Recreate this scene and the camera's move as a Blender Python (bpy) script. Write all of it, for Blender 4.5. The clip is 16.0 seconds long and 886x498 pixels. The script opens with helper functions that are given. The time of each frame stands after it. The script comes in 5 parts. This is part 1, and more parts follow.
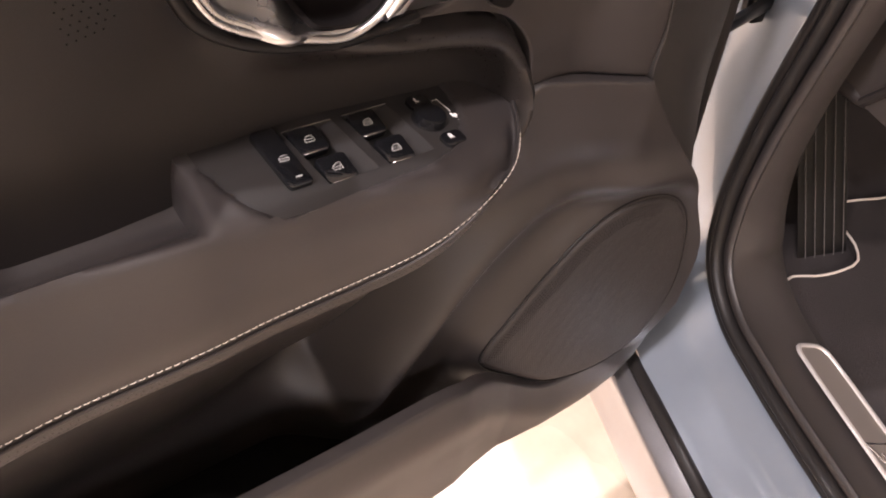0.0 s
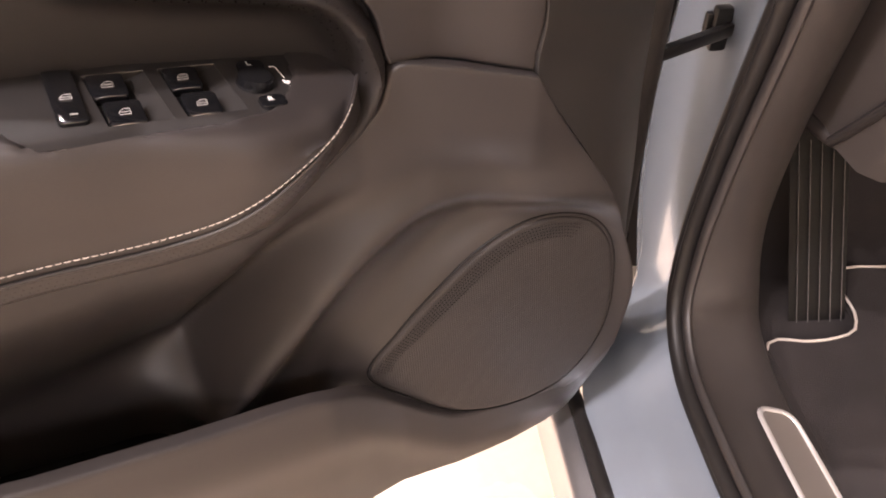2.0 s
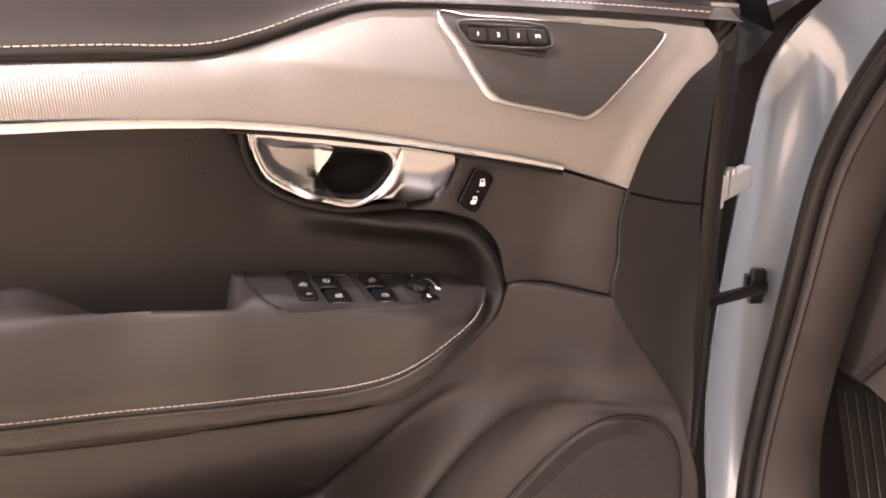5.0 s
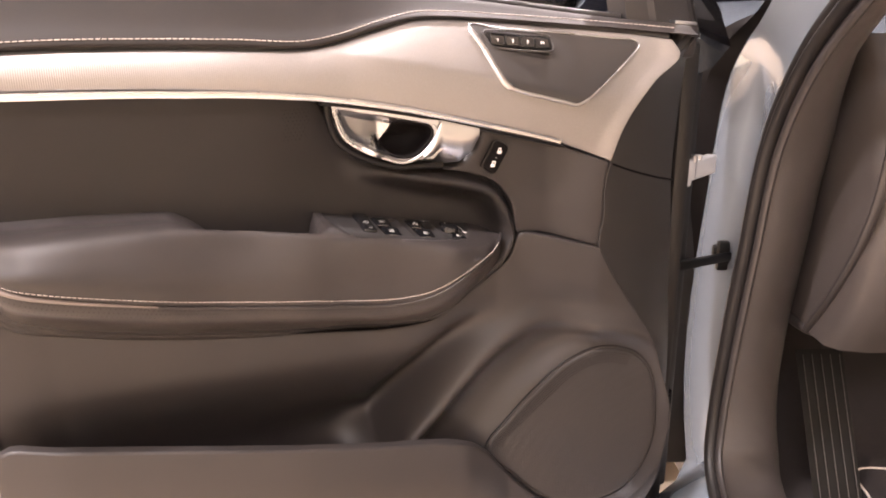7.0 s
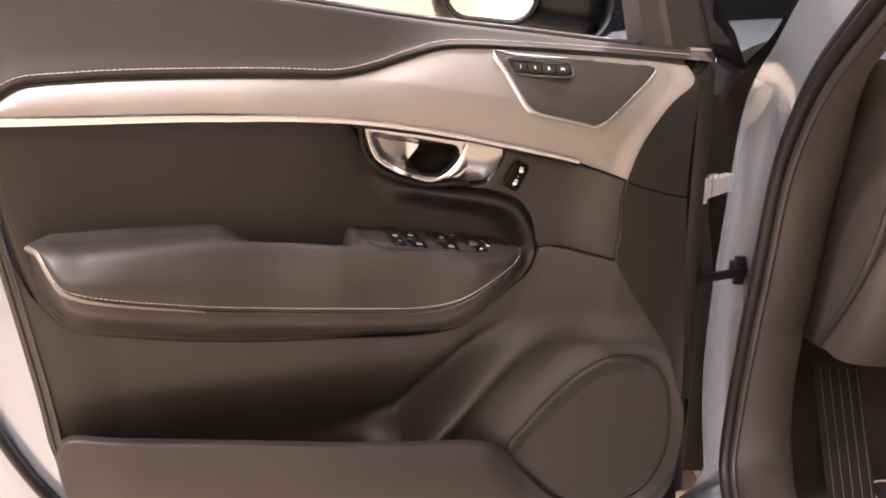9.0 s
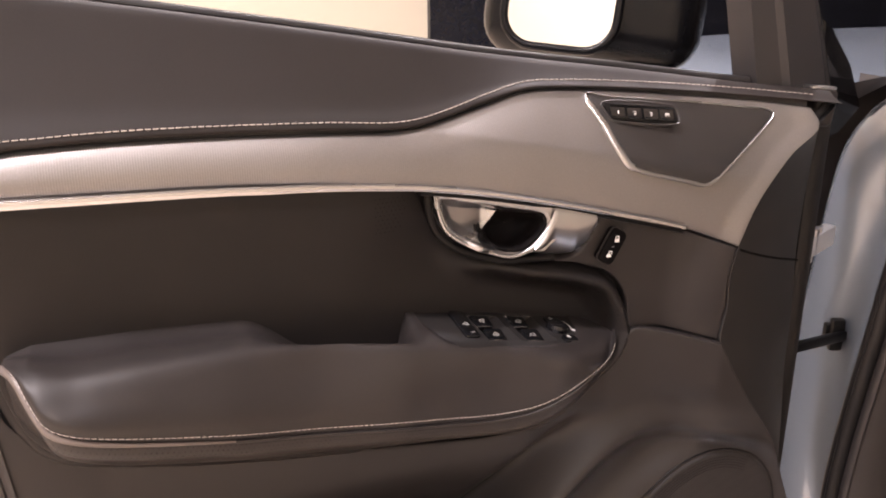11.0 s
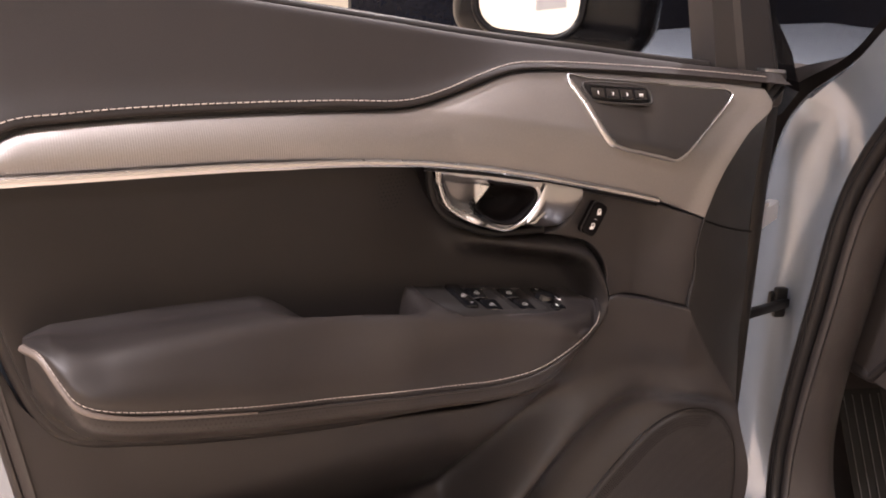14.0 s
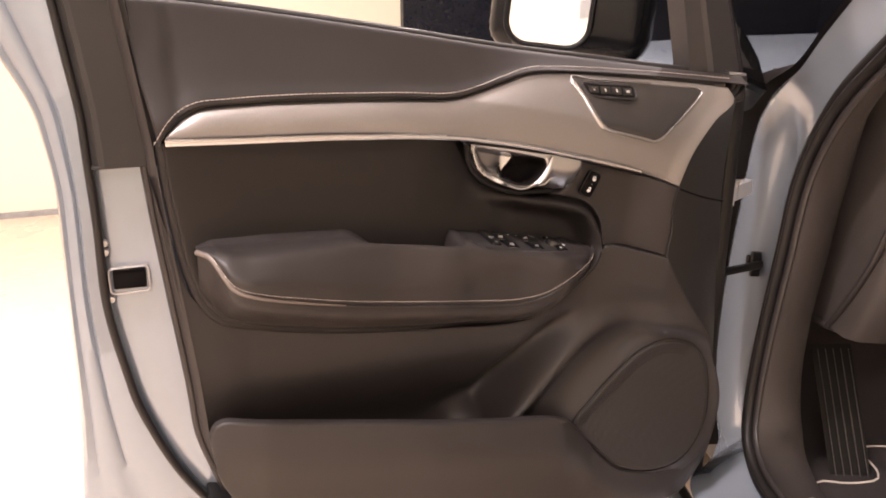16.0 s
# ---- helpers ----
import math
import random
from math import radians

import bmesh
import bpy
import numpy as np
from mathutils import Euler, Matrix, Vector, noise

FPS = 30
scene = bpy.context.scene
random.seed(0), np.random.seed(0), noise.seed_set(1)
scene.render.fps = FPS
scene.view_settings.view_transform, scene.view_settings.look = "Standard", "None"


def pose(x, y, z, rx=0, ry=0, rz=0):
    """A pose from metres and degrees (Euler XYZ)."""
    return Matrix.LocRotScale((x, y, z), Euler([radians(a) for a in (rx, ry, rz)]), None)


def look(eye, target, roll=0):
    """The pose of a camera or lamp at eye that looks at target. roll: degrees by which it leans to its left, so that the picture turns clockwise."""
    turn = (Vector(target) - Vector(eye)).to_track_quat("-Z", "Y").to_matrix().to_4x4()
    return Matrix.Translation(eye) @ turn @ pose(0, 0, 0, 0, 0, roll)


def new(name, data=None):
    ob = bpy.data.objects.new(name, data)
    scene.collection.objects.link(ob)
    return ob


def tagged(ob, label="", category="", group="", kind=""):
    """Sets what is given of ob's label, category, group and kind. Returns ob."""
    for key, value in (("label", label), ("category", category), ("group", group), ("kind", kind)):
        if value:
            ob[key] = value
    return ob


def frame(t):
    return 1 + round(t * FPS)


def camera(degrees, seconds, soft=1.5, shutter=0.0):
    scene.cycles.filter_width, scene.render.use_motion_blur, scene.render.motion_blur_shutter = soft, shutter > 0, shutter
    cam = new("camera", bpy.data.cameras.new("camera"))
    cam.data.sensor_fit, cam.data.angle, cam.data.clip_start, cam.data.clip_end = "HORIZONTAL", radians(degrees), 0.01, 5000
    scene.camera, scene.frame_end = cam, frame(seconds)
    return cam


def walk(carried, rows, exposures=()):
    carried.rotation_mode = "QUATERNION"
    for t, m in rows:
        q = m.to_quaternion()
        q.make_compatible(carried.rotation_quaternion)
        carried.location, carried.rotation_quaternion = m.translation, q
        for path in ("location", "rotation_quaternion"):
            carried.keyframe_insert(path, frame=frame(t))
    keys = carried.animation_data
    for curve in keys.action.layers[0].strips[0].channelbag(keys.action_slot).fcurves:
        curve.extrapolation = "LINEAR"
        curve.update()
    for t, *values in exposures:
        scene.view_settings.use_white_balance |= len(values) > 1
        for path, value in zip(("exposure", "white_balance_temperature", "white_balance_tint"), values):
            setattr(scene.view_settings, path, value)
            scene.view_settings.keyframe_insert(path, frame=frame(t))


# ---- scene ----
# ---------------------------------------------------------------- camera
cam = camera(60.2, 16.0, soft=1.9)
PATH = [
    (0, (-0.0109, 0.0063, 1.3026), (0.5693, 0.8291, 0.1906), -0.07),
    (0.5, (0.0013, 0.0159, 1.2975), (0.5845, 0.8333, 0.1831), 0.05),
    (1, (0.0580, 0.0146, 1.2734), (0.6404, 0.8369, 0.1622), 0.15),
    (1.5, (0.1143, -0.0477, 1.2371), (0.6261, 0.8534, 0.1527), -0.56),
    (2, (0.1320, -0.0970, 1.2280), (0.6348, 0.8853, 0.2119), -0.88),
    (2.5, (0.1310, -0.1161, 1.2275), (0.6497, 0.9310, 0.2869), -0.99),
    (3, (0.1131, -0.1184, 1.2354), (0.6390, 0.9841, 0.3648), -0.90),
    (3.5, (0.1049, -0.1379, 1.2426), (0.6248, 1.0311, 0.4595), -1.06),
    (4, (0.0825, -0.1652, 1.2593), (0.5990, 1.0583, 0.5621), -1.03),
    (4.2, (0.0658, -0.1863, 1.2636), (0.5847, 1.0614, 0.6125), -1.22),
    (6.3, (-0.0902, -0.4563, 1.2531), (0.4231, 0.8739, 0.7873), -0.42),
    (6.5, (-0.0986, -0.4769, 1.2508), (0.4165, 0.8539, 0.7886), -0.53),
    (7, (-0.1199, -0.5212, 1.2467), (0.3911, 0.8115, 0.7854), -0.54),
    (7.5, (-0.1238, -0.5510, 1.2442), (0.3852, 0.7837, 0.7866), -0.56),
    (8, (-0.1296, -0.5734, 1.2539), (0.3688, 0.7674, 0.8025), -0.60),
    (8.5, (-0.1365, -0.5784, 1.2645), (0.3480, 0.7691, 0.8179), -0.66),
    (9, (-0.1320, -0.5835, 1.2723), (0.3213, 0.7753, 0.8273), -0.55),
    (9.5, (-0.1331, -0.5876, 1.2730), (0.3004, 0.7779, 0.8288), -0.57),
    (10, (-0.1342, -0.5459, 1.2791), (0.2871, 0.8238, 0.8359), -0.57),
    (10.2, (-0.1381, -0.5020, 1.2894), (0.2795, 0.8684, 0.8447), -0.64),
    (12.3, (-0.1951, -0.2054, 1.3188), (0.4647, 1.0591, 0.8543), 0.32),
    (12.5, (-0.1958, -0.2032, 1.3163), (0.4674, 1.0604, 0.8541), 0.28),
    (13, (-0.2120, -0.2023, 1.3067), (0.4603, 1.0579, 0.8484), 0.23),
    (13.5, (-0.2333, -0.2534, 1.3056), (0.4393, 1.0057, 0.8449), 0.17),
    (14, (-0.2617, -0.3404, 1.2946), (0.3831, 0.9361, 0.8420), 0.15),
    (14.5, (-0.3054, -0.4402, 1.3035), (0.2811, 0.8648, 0.8528), -0.02),
    (15, (-0.3529, -0.5088, 1.3002), (0.2214, 0.8033, 0.8545), -0.10),
    (15.5, (-0.3737, -0.5797, 1.3023), (0.1881, 0.7395, 0.8620), -0.16),
    (16, (-0.3882, -0.6348, 1.3127), (0.1774, 0.6826, 0.8715), 0.01),
]
EXPOSURES = [(0.0, -0.75, 6350, 10), (1.0, -0.65, 6400, 10), (2.0, -0.42, 6500, 11), (2.5, -0.03, 6500, 12), (3.2, -0.12, 6500, 12), (4.0, -0.28, 6500, 11), (7.0, -0.12, 6500, 10), (8.5, -0.38, 6500, 10), (10.0, -0.76, 6450, 10), (12.3, -1.25, 6050, 11), (13.5, -1.12, 6150, 11), (14.0, -1.08, 6250, 10), (15.0, -0.90, 6550, 10), (16.0, -0.86, 6650, 10)]
walk(cam, [(t, look(eye, aim, roll)) for t, eye, aim, roll in PATH], EXPOSURES)

# ---------------------------------------------------------------- world and lamps
world = bpy.data.worlds.new("showroom_world")
scene.world = world
world.use_nodes = True
world.node_tree.nodes["Background"].inputs["Color"].default_value = (1.0, 0.93, 0.86, 1)
world.node_tree.nodes["Background"].inputs["Strength"].default_value = 0.03


def unseen_lamp(x, y, z, sx, sy, watts, colour=(1.0, 0.872, 0.878)):
    data = bpy.data.lights.new("unseen_lamp", "AREA")
    data.shape, data.size, data.size_y, data.energy, data.color = "RECTANGLE", sx, sy, watts, colour
    ob = new("unseen_lamp", data)
    ob.matrix_world = pose(x, y, z)
    return ob


for lx, ly, lw in ((-2.8, 1.2, 26), (-0.6, 3.4, 12), (3.2, -2.2, 30)):
    unseen_lamp(lx, ly, 3.32, 1.5, 0.30, lw)
# small unseen spots; the last three are added to brighten pillar, floor and bonnet
for lx, ly, lw in ((-2.3, 0.0, 115), (-1.5, -0.22, 100), (-0.75, -0.10, 80), (-0.25, -0.15, 22), (2.6, -2.4, 35), (-1.0, 1.5, 270), (0.4, 1.5, 80), (1.4, 1.3, 150)):
    unseen_lamp(lx, ly, 3.32, 0.09, 0.09, lw)
# wide unseen fills, added for the north wall and the lining under the armrest
unseen_lamp(-3.2, 3.9, 3.32, 3.0, 0.5, 50)
unseen_lamp(-2.3, -2.7, 3.32, 3.0, 0.4, 240)


# ---------------------------------------------------------------- mesh helpers
def inverse_of(parent):
    return Matrix.Translation(-parent.matrix_basis.translation) if parent.parent is None else Matrix.Identity(4)


def mesh_ob(name, verts, faces, material, parent=None, label="", smooth=True, sharp=40):
    data = bpy.data.meshes.new(name)
    data.from_pydata([tuple(map(float, v)) for v in verts], [], faces)
    data.validate()
    data.materials.append(material)
    if smooth:
        data.polygons.foreach_set("use_smooth", [True] * len(data.polygons))
        data.set_sharp_from_angle(angle=radians(sharp))
    ob = new(name, data)
    if parent is not None:
        ob.parent = parent
        ob.matrix_parent_inverse = inverse_of(parent)
    if label:
        tagged(ob, label)
    return ob


def part(name, bm, material, parent, label="", smooth=True, sharp=40):
    """Links a bmesh as one mesh object under a thing or under a part."""
    bmesh.ops.recalc_face_normals(bm, faces=bm.faces)
    data = bpy.data.meshes.new(name)
    bm.to_mesh(data)
    bm.free()
    data.materials.append(material)
    if smooth:
        data.polygons.foreach_set("use_smooth", [True] * len(data.polygons))
        data.set_sharp_from_angle(angle=radians(sharp))
    ob = new(name, data)
    if parent is not None:
        ob.parent = parent
        ob.matrix_parent_inverse = inverse_of(parent)
    if label:
        tagged(ob, label)
    return ob


def thing(name, place, label, category, **more):
    ob = new(name)
    ob.empty_display_size = 0.05
    ob.matrix_basis = Matrix.Translation(place)
    return tagged(ob, label, category, **more)


def smoothstep(a, b, x):
    t = np.clip((np.asarray(x, float) - a) / (b - a), 0, 1)
    return t * t * (3 - 2 * t)


def spline(points, n, closed=False):
    """n places evenly spaced along a Catmull-Rom curve through the points."""
    p = np.array(points, float)
    ext = np.vstack([p[-1], p, p[0], p[1]]) if closed else np.vstack([2 * p[0] - p[1], p, 2 * p[-1] - p[-2]])
    fine = []
    for k in range(1, len(ext) - 2):
        a, b, c, d = ext[k - 1:k + 3]
        la, lb, lc = (max(np.linalg.norm(q), 1e-6) ** 0.5 for q in (b - a, c - b, d - c))
        m1 = (c - b) + lb * ((b - a) / la - (c - a) / (la + lb))
        m2 = (c - b) + lb * ((d - c) / lc - (d - b) / (lb + lc))
        t = np.linspace(0, 1, 24, endpoint=False)[:, None]
        fine.append((2 * t**3 - 3 * t**2 + 1) * b + (t**3 - 2 * t**2 + t) * m1 + (-2 * t**3 + 3 * t**2) * c + (t**3 - t**2) * m2)
    fine = np.vstack(fine + [p[:1] if closed else p[-1:]])
    run = np.r_[0, np.cumsum(np.linalg.norm(np.diff(fine, axis=0), axis=1))]
    at = np.linspace(0, run[-1], n + 1 if closed else n)
    out = np.stack([np.interp(at, run, col) for col in fine.T], 1)
    return out[:-1] if closed else out


def length(points):
    return np.linalg.norm(np.diff(np.array(points, float), axis=0), axis=1).sum()


def grid_faces(nu, nv, base=0, wrap=False):
    """Quads of nv rows by nu columns."""
    last = nu if wrap else nu - 1
    return [(base + j * nu + i, base + (j + 1) * nu + i, base + (j + 1) * nu + (i + 1) % nu, base + j * nu + (i + 1) % nu) for j in range(nv - 1) for i in range(last)]


def edge_steps(n, size, r):
    """Parameters from 0 to 1 with close steps within r of both ends."""
    k = min(0.2, r / max(size, 1e-6))
    ends = np.array([0, 0.12, 0.35, 0.65, 1.0]) * k
    return np.r_[ends, np.linspace(k, 1 - k, n)[1:-1], (1 - ends)[::-1]]


def patch(name, top, right, bottom, left, depth, material, parent, label="", nu=60, nv=30, r=0.004, skirt=0.02):
    """A moulded panel between four edge curves in x and z; depth(x, z) gives y. The edges roll back by r and end in a skirt."""
    us, vs = edge_steps(nu, max(length(top), length(bottom)), r), edge_steps(nv, max(length(left), length(right)), r)

    def along(points, steps):
        fine = spline(points, 400)
        return np.stack([np.interp(steps, np.linspace(0, 1, 400), c) for c in fine.T], 1)
    T, B, L, R = along(top, us), along(bottom, us), along(left, vs), along(right, vs)
    u, v = us[None, :, None], vs[:, None, None]
    corner = (1 - u) * (1 - v) * T[0] + u * (1 - v) * T[-1] + (1 - u) * v * B[0] + u * v * B[-1]
    P = (1 - v) * T[None] + v * B[None] + (1 - u) * L[:, None] + u * R[:, None] - corner
    y = depth(P[..., 0], P[..., 1])
    wide = np.linalg.norm(P[:, -1] - P[:, 0], axis=1)[:, None]
    tall = np.linalg.norm(P[-1] - P[0], axis=1)[None]
    near = np.minimum(np.minimum(us, 1 - us)[None] * wide, np.minimum(vs, 1 - vs)[:, None] * tall)
    q = np.clip(1 - near / r, 0, 1)
    y = y + r * (1 - np.sqrt(np.clip(1 - q * q, 0, 1)))
    n, m = len(us), len(vs)
    verts = np.stack([P[..., 0], y, P[..., 1]], -1).reshape(-1, 3)
    faces = grid_faces(n, m)
    ring = list(range(n)) + [j * n + n - 1 for j in range(1, m)] + [(m - 1) * n + i for i in range(n - 2, -1, -1)] + [j * n for j in range(m - 2, 0, -1)]
    back = verts[ring] + np.array([0, skirt, 0])
    k = len(verts)
    verts = np.vstack([verts, back])
    c = len(ring)
    faces += [(ring[i], ring[(i + 1) % c], k + (i + 1) % c, k + i) for i in range(c)]
    return mesh_ob(name, verts, faces, material, parent, label, sharp=80)


def disc(name, outline, depth, material, parent, label="", n=96, rings=14, r=0.004, skirt=0.02, middle=None):
    """A panel inside one closed curve in x and z."""
    edge = spline(outline, n, closed=True)
    mid = edge.mean(0) if middle is None else np.array(middle)
    size = np.linalg.norm(edge - mid, axis=1).mean()
    steps = np.r_[0.0, r * 0.12 / size, r * 0.35 / size, r * 0.65 / size, np.linspace(r / size, 0.97, rings)]
    verts, faces = [], []
    for s in steps:
        ring = edge + (mid - edge) * s
        d = s * size
        q = max(0.0, 1 - d / r)
        verts.append(np.stack([ring[:, 0], depth(ring[:, 0], ring[:, 1]) + r * (1 - math.sqrt(max(0, 1 - q * q))), ring[:, 1]], 1))
    m = len(verts)
    faces = [tuple(reversed(f)) for f in grid_faces(n, m, 0, True)]
    k = m * n
    verts.append(np.array([[mid[0], float(depth(mid[:1], mid[1:])[0]), mid[1]]]))
    faces += [((m - 1) * n + i, (m - 1) * n + (i + 1) % n, k) for i in range(n)]
    verts.append(verts[0] + np.array([0, skirt, 0]))
    faces += [(i, (i + 1) % n, k + 1 + (i + 1) % n, k + 1 + i) for i in range(n)]
    return mesh_ob(name, np.vstack(verts), faces, material, parent, label)


def loft(name, rows, material, parent, label="", wrap=False, sharp=40):
    """A skin over rows of places, all rows of the same count."""
    rows = np.array(rows, float)
    m, n = rows.shape[:2]
    return mesh_ob(name, rows.reshape(-1, 3), grid_faces(n, m, 0, wrap), material, parent, label, sharp=sharp)


def tube_mesh(path, a, b=None, up=(0, -1, 0), n=10, closed=False, power=1.0):
    """Verts and faces of a bar with an elliptical section (half-width a across, b along up) along a path."""
    path = np.array(path, float)
    b = a if b is None else b
    tan = np.gradient(path, axis=0) if not closed else np.roll(path, -1, 0) - np.roll(path, 1, 0)
    tan /= np.linalg.norm(tan, axis=1)[:, None] + 1e-12
    up = np.broadcast_to(np.array(up, float), path.shape)
    side = np.cross(tan, up)
    side /= np.linalg.norm(side, axis=1)[:, None] + 1e-12
    top = np.cross(side, tan)
    ang = np.linspace(0, 2 * np.pi, n, endpoint=False)
    ca, sa = np.cos(ang), np.sin(ang)
    ca, sa = np.sign(ca) * abs(ca) ** power, np.sign(sa) * abs(sa) ** power
    a, b = np.broadcast_to(a, len(path)), np.broadcast_to(b, len(path))
    verts = path[:, None] + side[:, None] * (a[:, None] * ca)[..., None] + top[:, None] * (b[:, None] * sa)[..., None]
    m = len(path)
    faces = grid_faces(n, m, 0, True)
    if closed:
        faces += [((m - 1) * n + i, i, (i + 1) % n, (m - 1) * n + (i + 1) % n) for i in range(n)]
    else:
        faces += [tuple(range(n)), tuple(range((m - 1) * n + n - 1, (m - 1) * n - 1, -1))]
    return verts.reshape(-1, 3), faces


def sweep(name, path, material, parent, a, b=None, label="", up=(0, -1, 0), n=10, closed=False, power=1.0):
    v, f = tube_mesh(path, a, b, up, n, closed, power)
    return mesh_ob(name, v, f, material, parent, label)


def stitching(name, path, material, parent, pitch=0.0062, long=0.0044, r=0.0006, up=(0, -1, 0), label=""):
    """A row of thread stitches, a little aslant, along a path."""
    path = np.array(path, float)
    count = int(length(path) / pitch)
    run = np.r_[0, np.cumsum(np.linalg.norm(np.diff(path, axis=0), axis=1))]
    verts, faces = [], []
    for k in range(count):
        s = (np.array([0.0, 0.2, 0.5, 0.8, 1.0]) * long) + k * pitch
        p = np.stack([np.interp(s, run, c) for c in path.T], 1)
        p = p + np.array(up) * (np.array([-0.6, 0.4, 0.8, 0.4, -0.6]) * r)[:, None]
        v, f = tube_mesh(p, r * (0.92 + 0.16 * random.random()), None, up, 6)
        base = sum(len(q) for q in verts)
        verts.append(v)
        faces += [tuple(i + base for i in g) for g in f]
    return tagged(mesh_ob(name, np.vstack(verts), faces, material, parent, label), kind="stuff")


def dots(name, places, normals, r, parent, label="", lift=0.0005):
    """Tiny punched holes: dark six-sided spots lying on a surface."""
    verts, faces = [], []
    for p, n in zip(np.array(places, float), np.array(normals, float)):
        n = n / np.linalg.norm(n)
        a = np.cross(n, (0.3, 0.1, 1.0))
        a /= np.linalg.norm(a)
        b = np.cross(n, a)
        k = len(verts)
        verts += [p + n * lift + r * (a * math.cos(t) + b * math.sin(t)) for t in np.arange(6) * math.pi / 3]
        faces.append(tuple(range(k, k + 6)))
    return tagged(mesh_ob(name, verts, faces, HOLES, parent, label, smooth=False), kind="stuff")


def block(size, bevel, seg=2):
    """A bmesh box about the origin with rounded edges."""
    bm = bmesh.new()
    bmesh.ops.create_cube(bm, size=1.0)
    bmesh.ops.scale(bm, vec=size, verts=bm.verts)
    if bevel:
        bmesh.ops.bevel(bm, geom=list(bm.edges), offset=bevel, segments=seg, profile=0.5, affect="EDGES")
    return bm


def moved(bm, m):
    bmesh.ops.transform(bm, matrix=m, verts=bm.verts)
    return bm


def joined(*bms):
    out = bms[0]
    for b in bms[1:]:
        tmp = bpy.data.meshes.new("tmp")
        b.to_mesh(tmp)
        b.free()
        out.from_mesh(tmp)
        bpy.data.meshes.remove(tmp)
    return out


def lettering(text, size, m, material, parent, name="lettering", label=""):
    """Built-in font, turned into a mesh, at the pose m (text lies in its xy plane)."""
    cu = bpy.data.curves.new("tmp_text", "FONT")
    cu.body, cu.size, cu.extrude, cu.align_x, cu.align_y = text, size, 0.0002, "CENTER", "CENTER"
    ob = bpy.data.objects.new("tmp_text", cu)
    scene.collection.objects.link(ob)
    data = bpy.data.meshes.new_from_object(ob.evaluated_get(bpy.context.evaluated_depsgraph_get()))
    bpy.data.objects.remove(ob)
    data.transform(m)
    data.materials.clear()
    data.materials.append(material)
    data.name = name
    made = new(name, data)
    made.parent = parent
    made.matrix_parent_inverse = inverse_of(parent)
    return tagged(made, label)


# ---------------------------------------------------------------- materials
def surface(name, colour, rough=0.5, metal=0.0, vary=0.12, grain=900.0, bump=0.1, blotch=9.0, coat=0.0, stretch=(1, 1, 1), rough_vary=0.1, bump_dist=0.0006, spec=0.5, aniso=0.0):
    """A surface with fine grain in colour and relief and a wide, faint variation."""
    mat = bpy.data.materials.new(name)
    mat.use_nodes = True
    nt = mat.node_tree
    bsdf = nt.nodes["Principled BSDF"]
    link = nt.links.new
    co = nt.nodes.new("ShaderNodeTexCoord")
    mp = nt.nodes.new("ShaderNodeMapping")
    mp.inputs["Scale"].default_value = stretch
    link(co.outputs["Object"], mp.inputs["Vector"])
    fine = nt.nodes.new("ShaderNodeTexNoise")
    fine.inputs["Scale"].default_value, fine.inputs["Detail"].default_value = grain, 3
    wide = nt.nodes.new("ShaderNodeTexNoise")
    wide.inputs["Scale"].default_value, wide.inputs["Detail"].default_value = blotch, 5
    for nd in (fine, wide):
        link(mp.outputs["Vector"], nd.inputs["Vector"])
    add = nt.nodes.new("ShaderNodeMath")
    add.operation = "ADD"
    link(fine.outputs["Fac"], add.inputs[0])
    link(wide.outputs["Fac"], add.inputs[1])
    ramp = nt.nodes.new("ShaderNodeMapRange")
    ramp.inputs["From Min"].default_value, ramp.inputs["From Max"].default_value = 0.6, 1.4
    ramp.inputs["To Min"].default_value, ramp.inputs["To Max"].default_value = 1 - vary, 1 + vary
    link(add.outputs[0], ramp.inputs["Value"])
    mix = nt.nodes.new("ShaderNodeVectorMath")
    mix.operation = "SCALE"
    mix.inputs[0].default_value = colour
    link(ramp.outputs["Result"], mix.inputs["Scale"])
    link(mix.outputs["Vector"], bsdf.inputs["Base Color"])
    rr = nt.nodes.new("ShaderNodeMapRange")
    rr.inputs["From Min"].default_value, rr.inputs["From Max"].default_value = 0.3, 0.7
    rr.inputs["To Min"].default_value, rr.inputs["To Max"].default_value = max(0.02, rough * (1 - rough_vary)), min(1, rough * (1 + rough_vary))
    link(wide.outputs["Fac"], rr.inputs["Value"])
    link(rr.outputs["Result"], bsdf.inputs["Roughness"])
    bsdf.inputs["Metallic"].default_value = metal
    bsdf.inputs["Coat Weight"].default_value = coat
    bsdf.inputs["Coat Roughness"].default_value = 0.05
    bsdf.inputs["Specular IOR Level"].default_value = spec
    bsdf.inputs["Anisotropic"].default_value = aniso
    if bump:
        bp = nt.nodes.new("ShaderNodeBump")
        bp.inputs["Strength"].default_value, bp.inputs["Distance"].default_value = bump, bump_dist
        link(fine.outputs["Fac"], bp.inputs["Height"])
        link(bp.outputs["Normal"], bsdf.inputs["Normal"])
    return mat


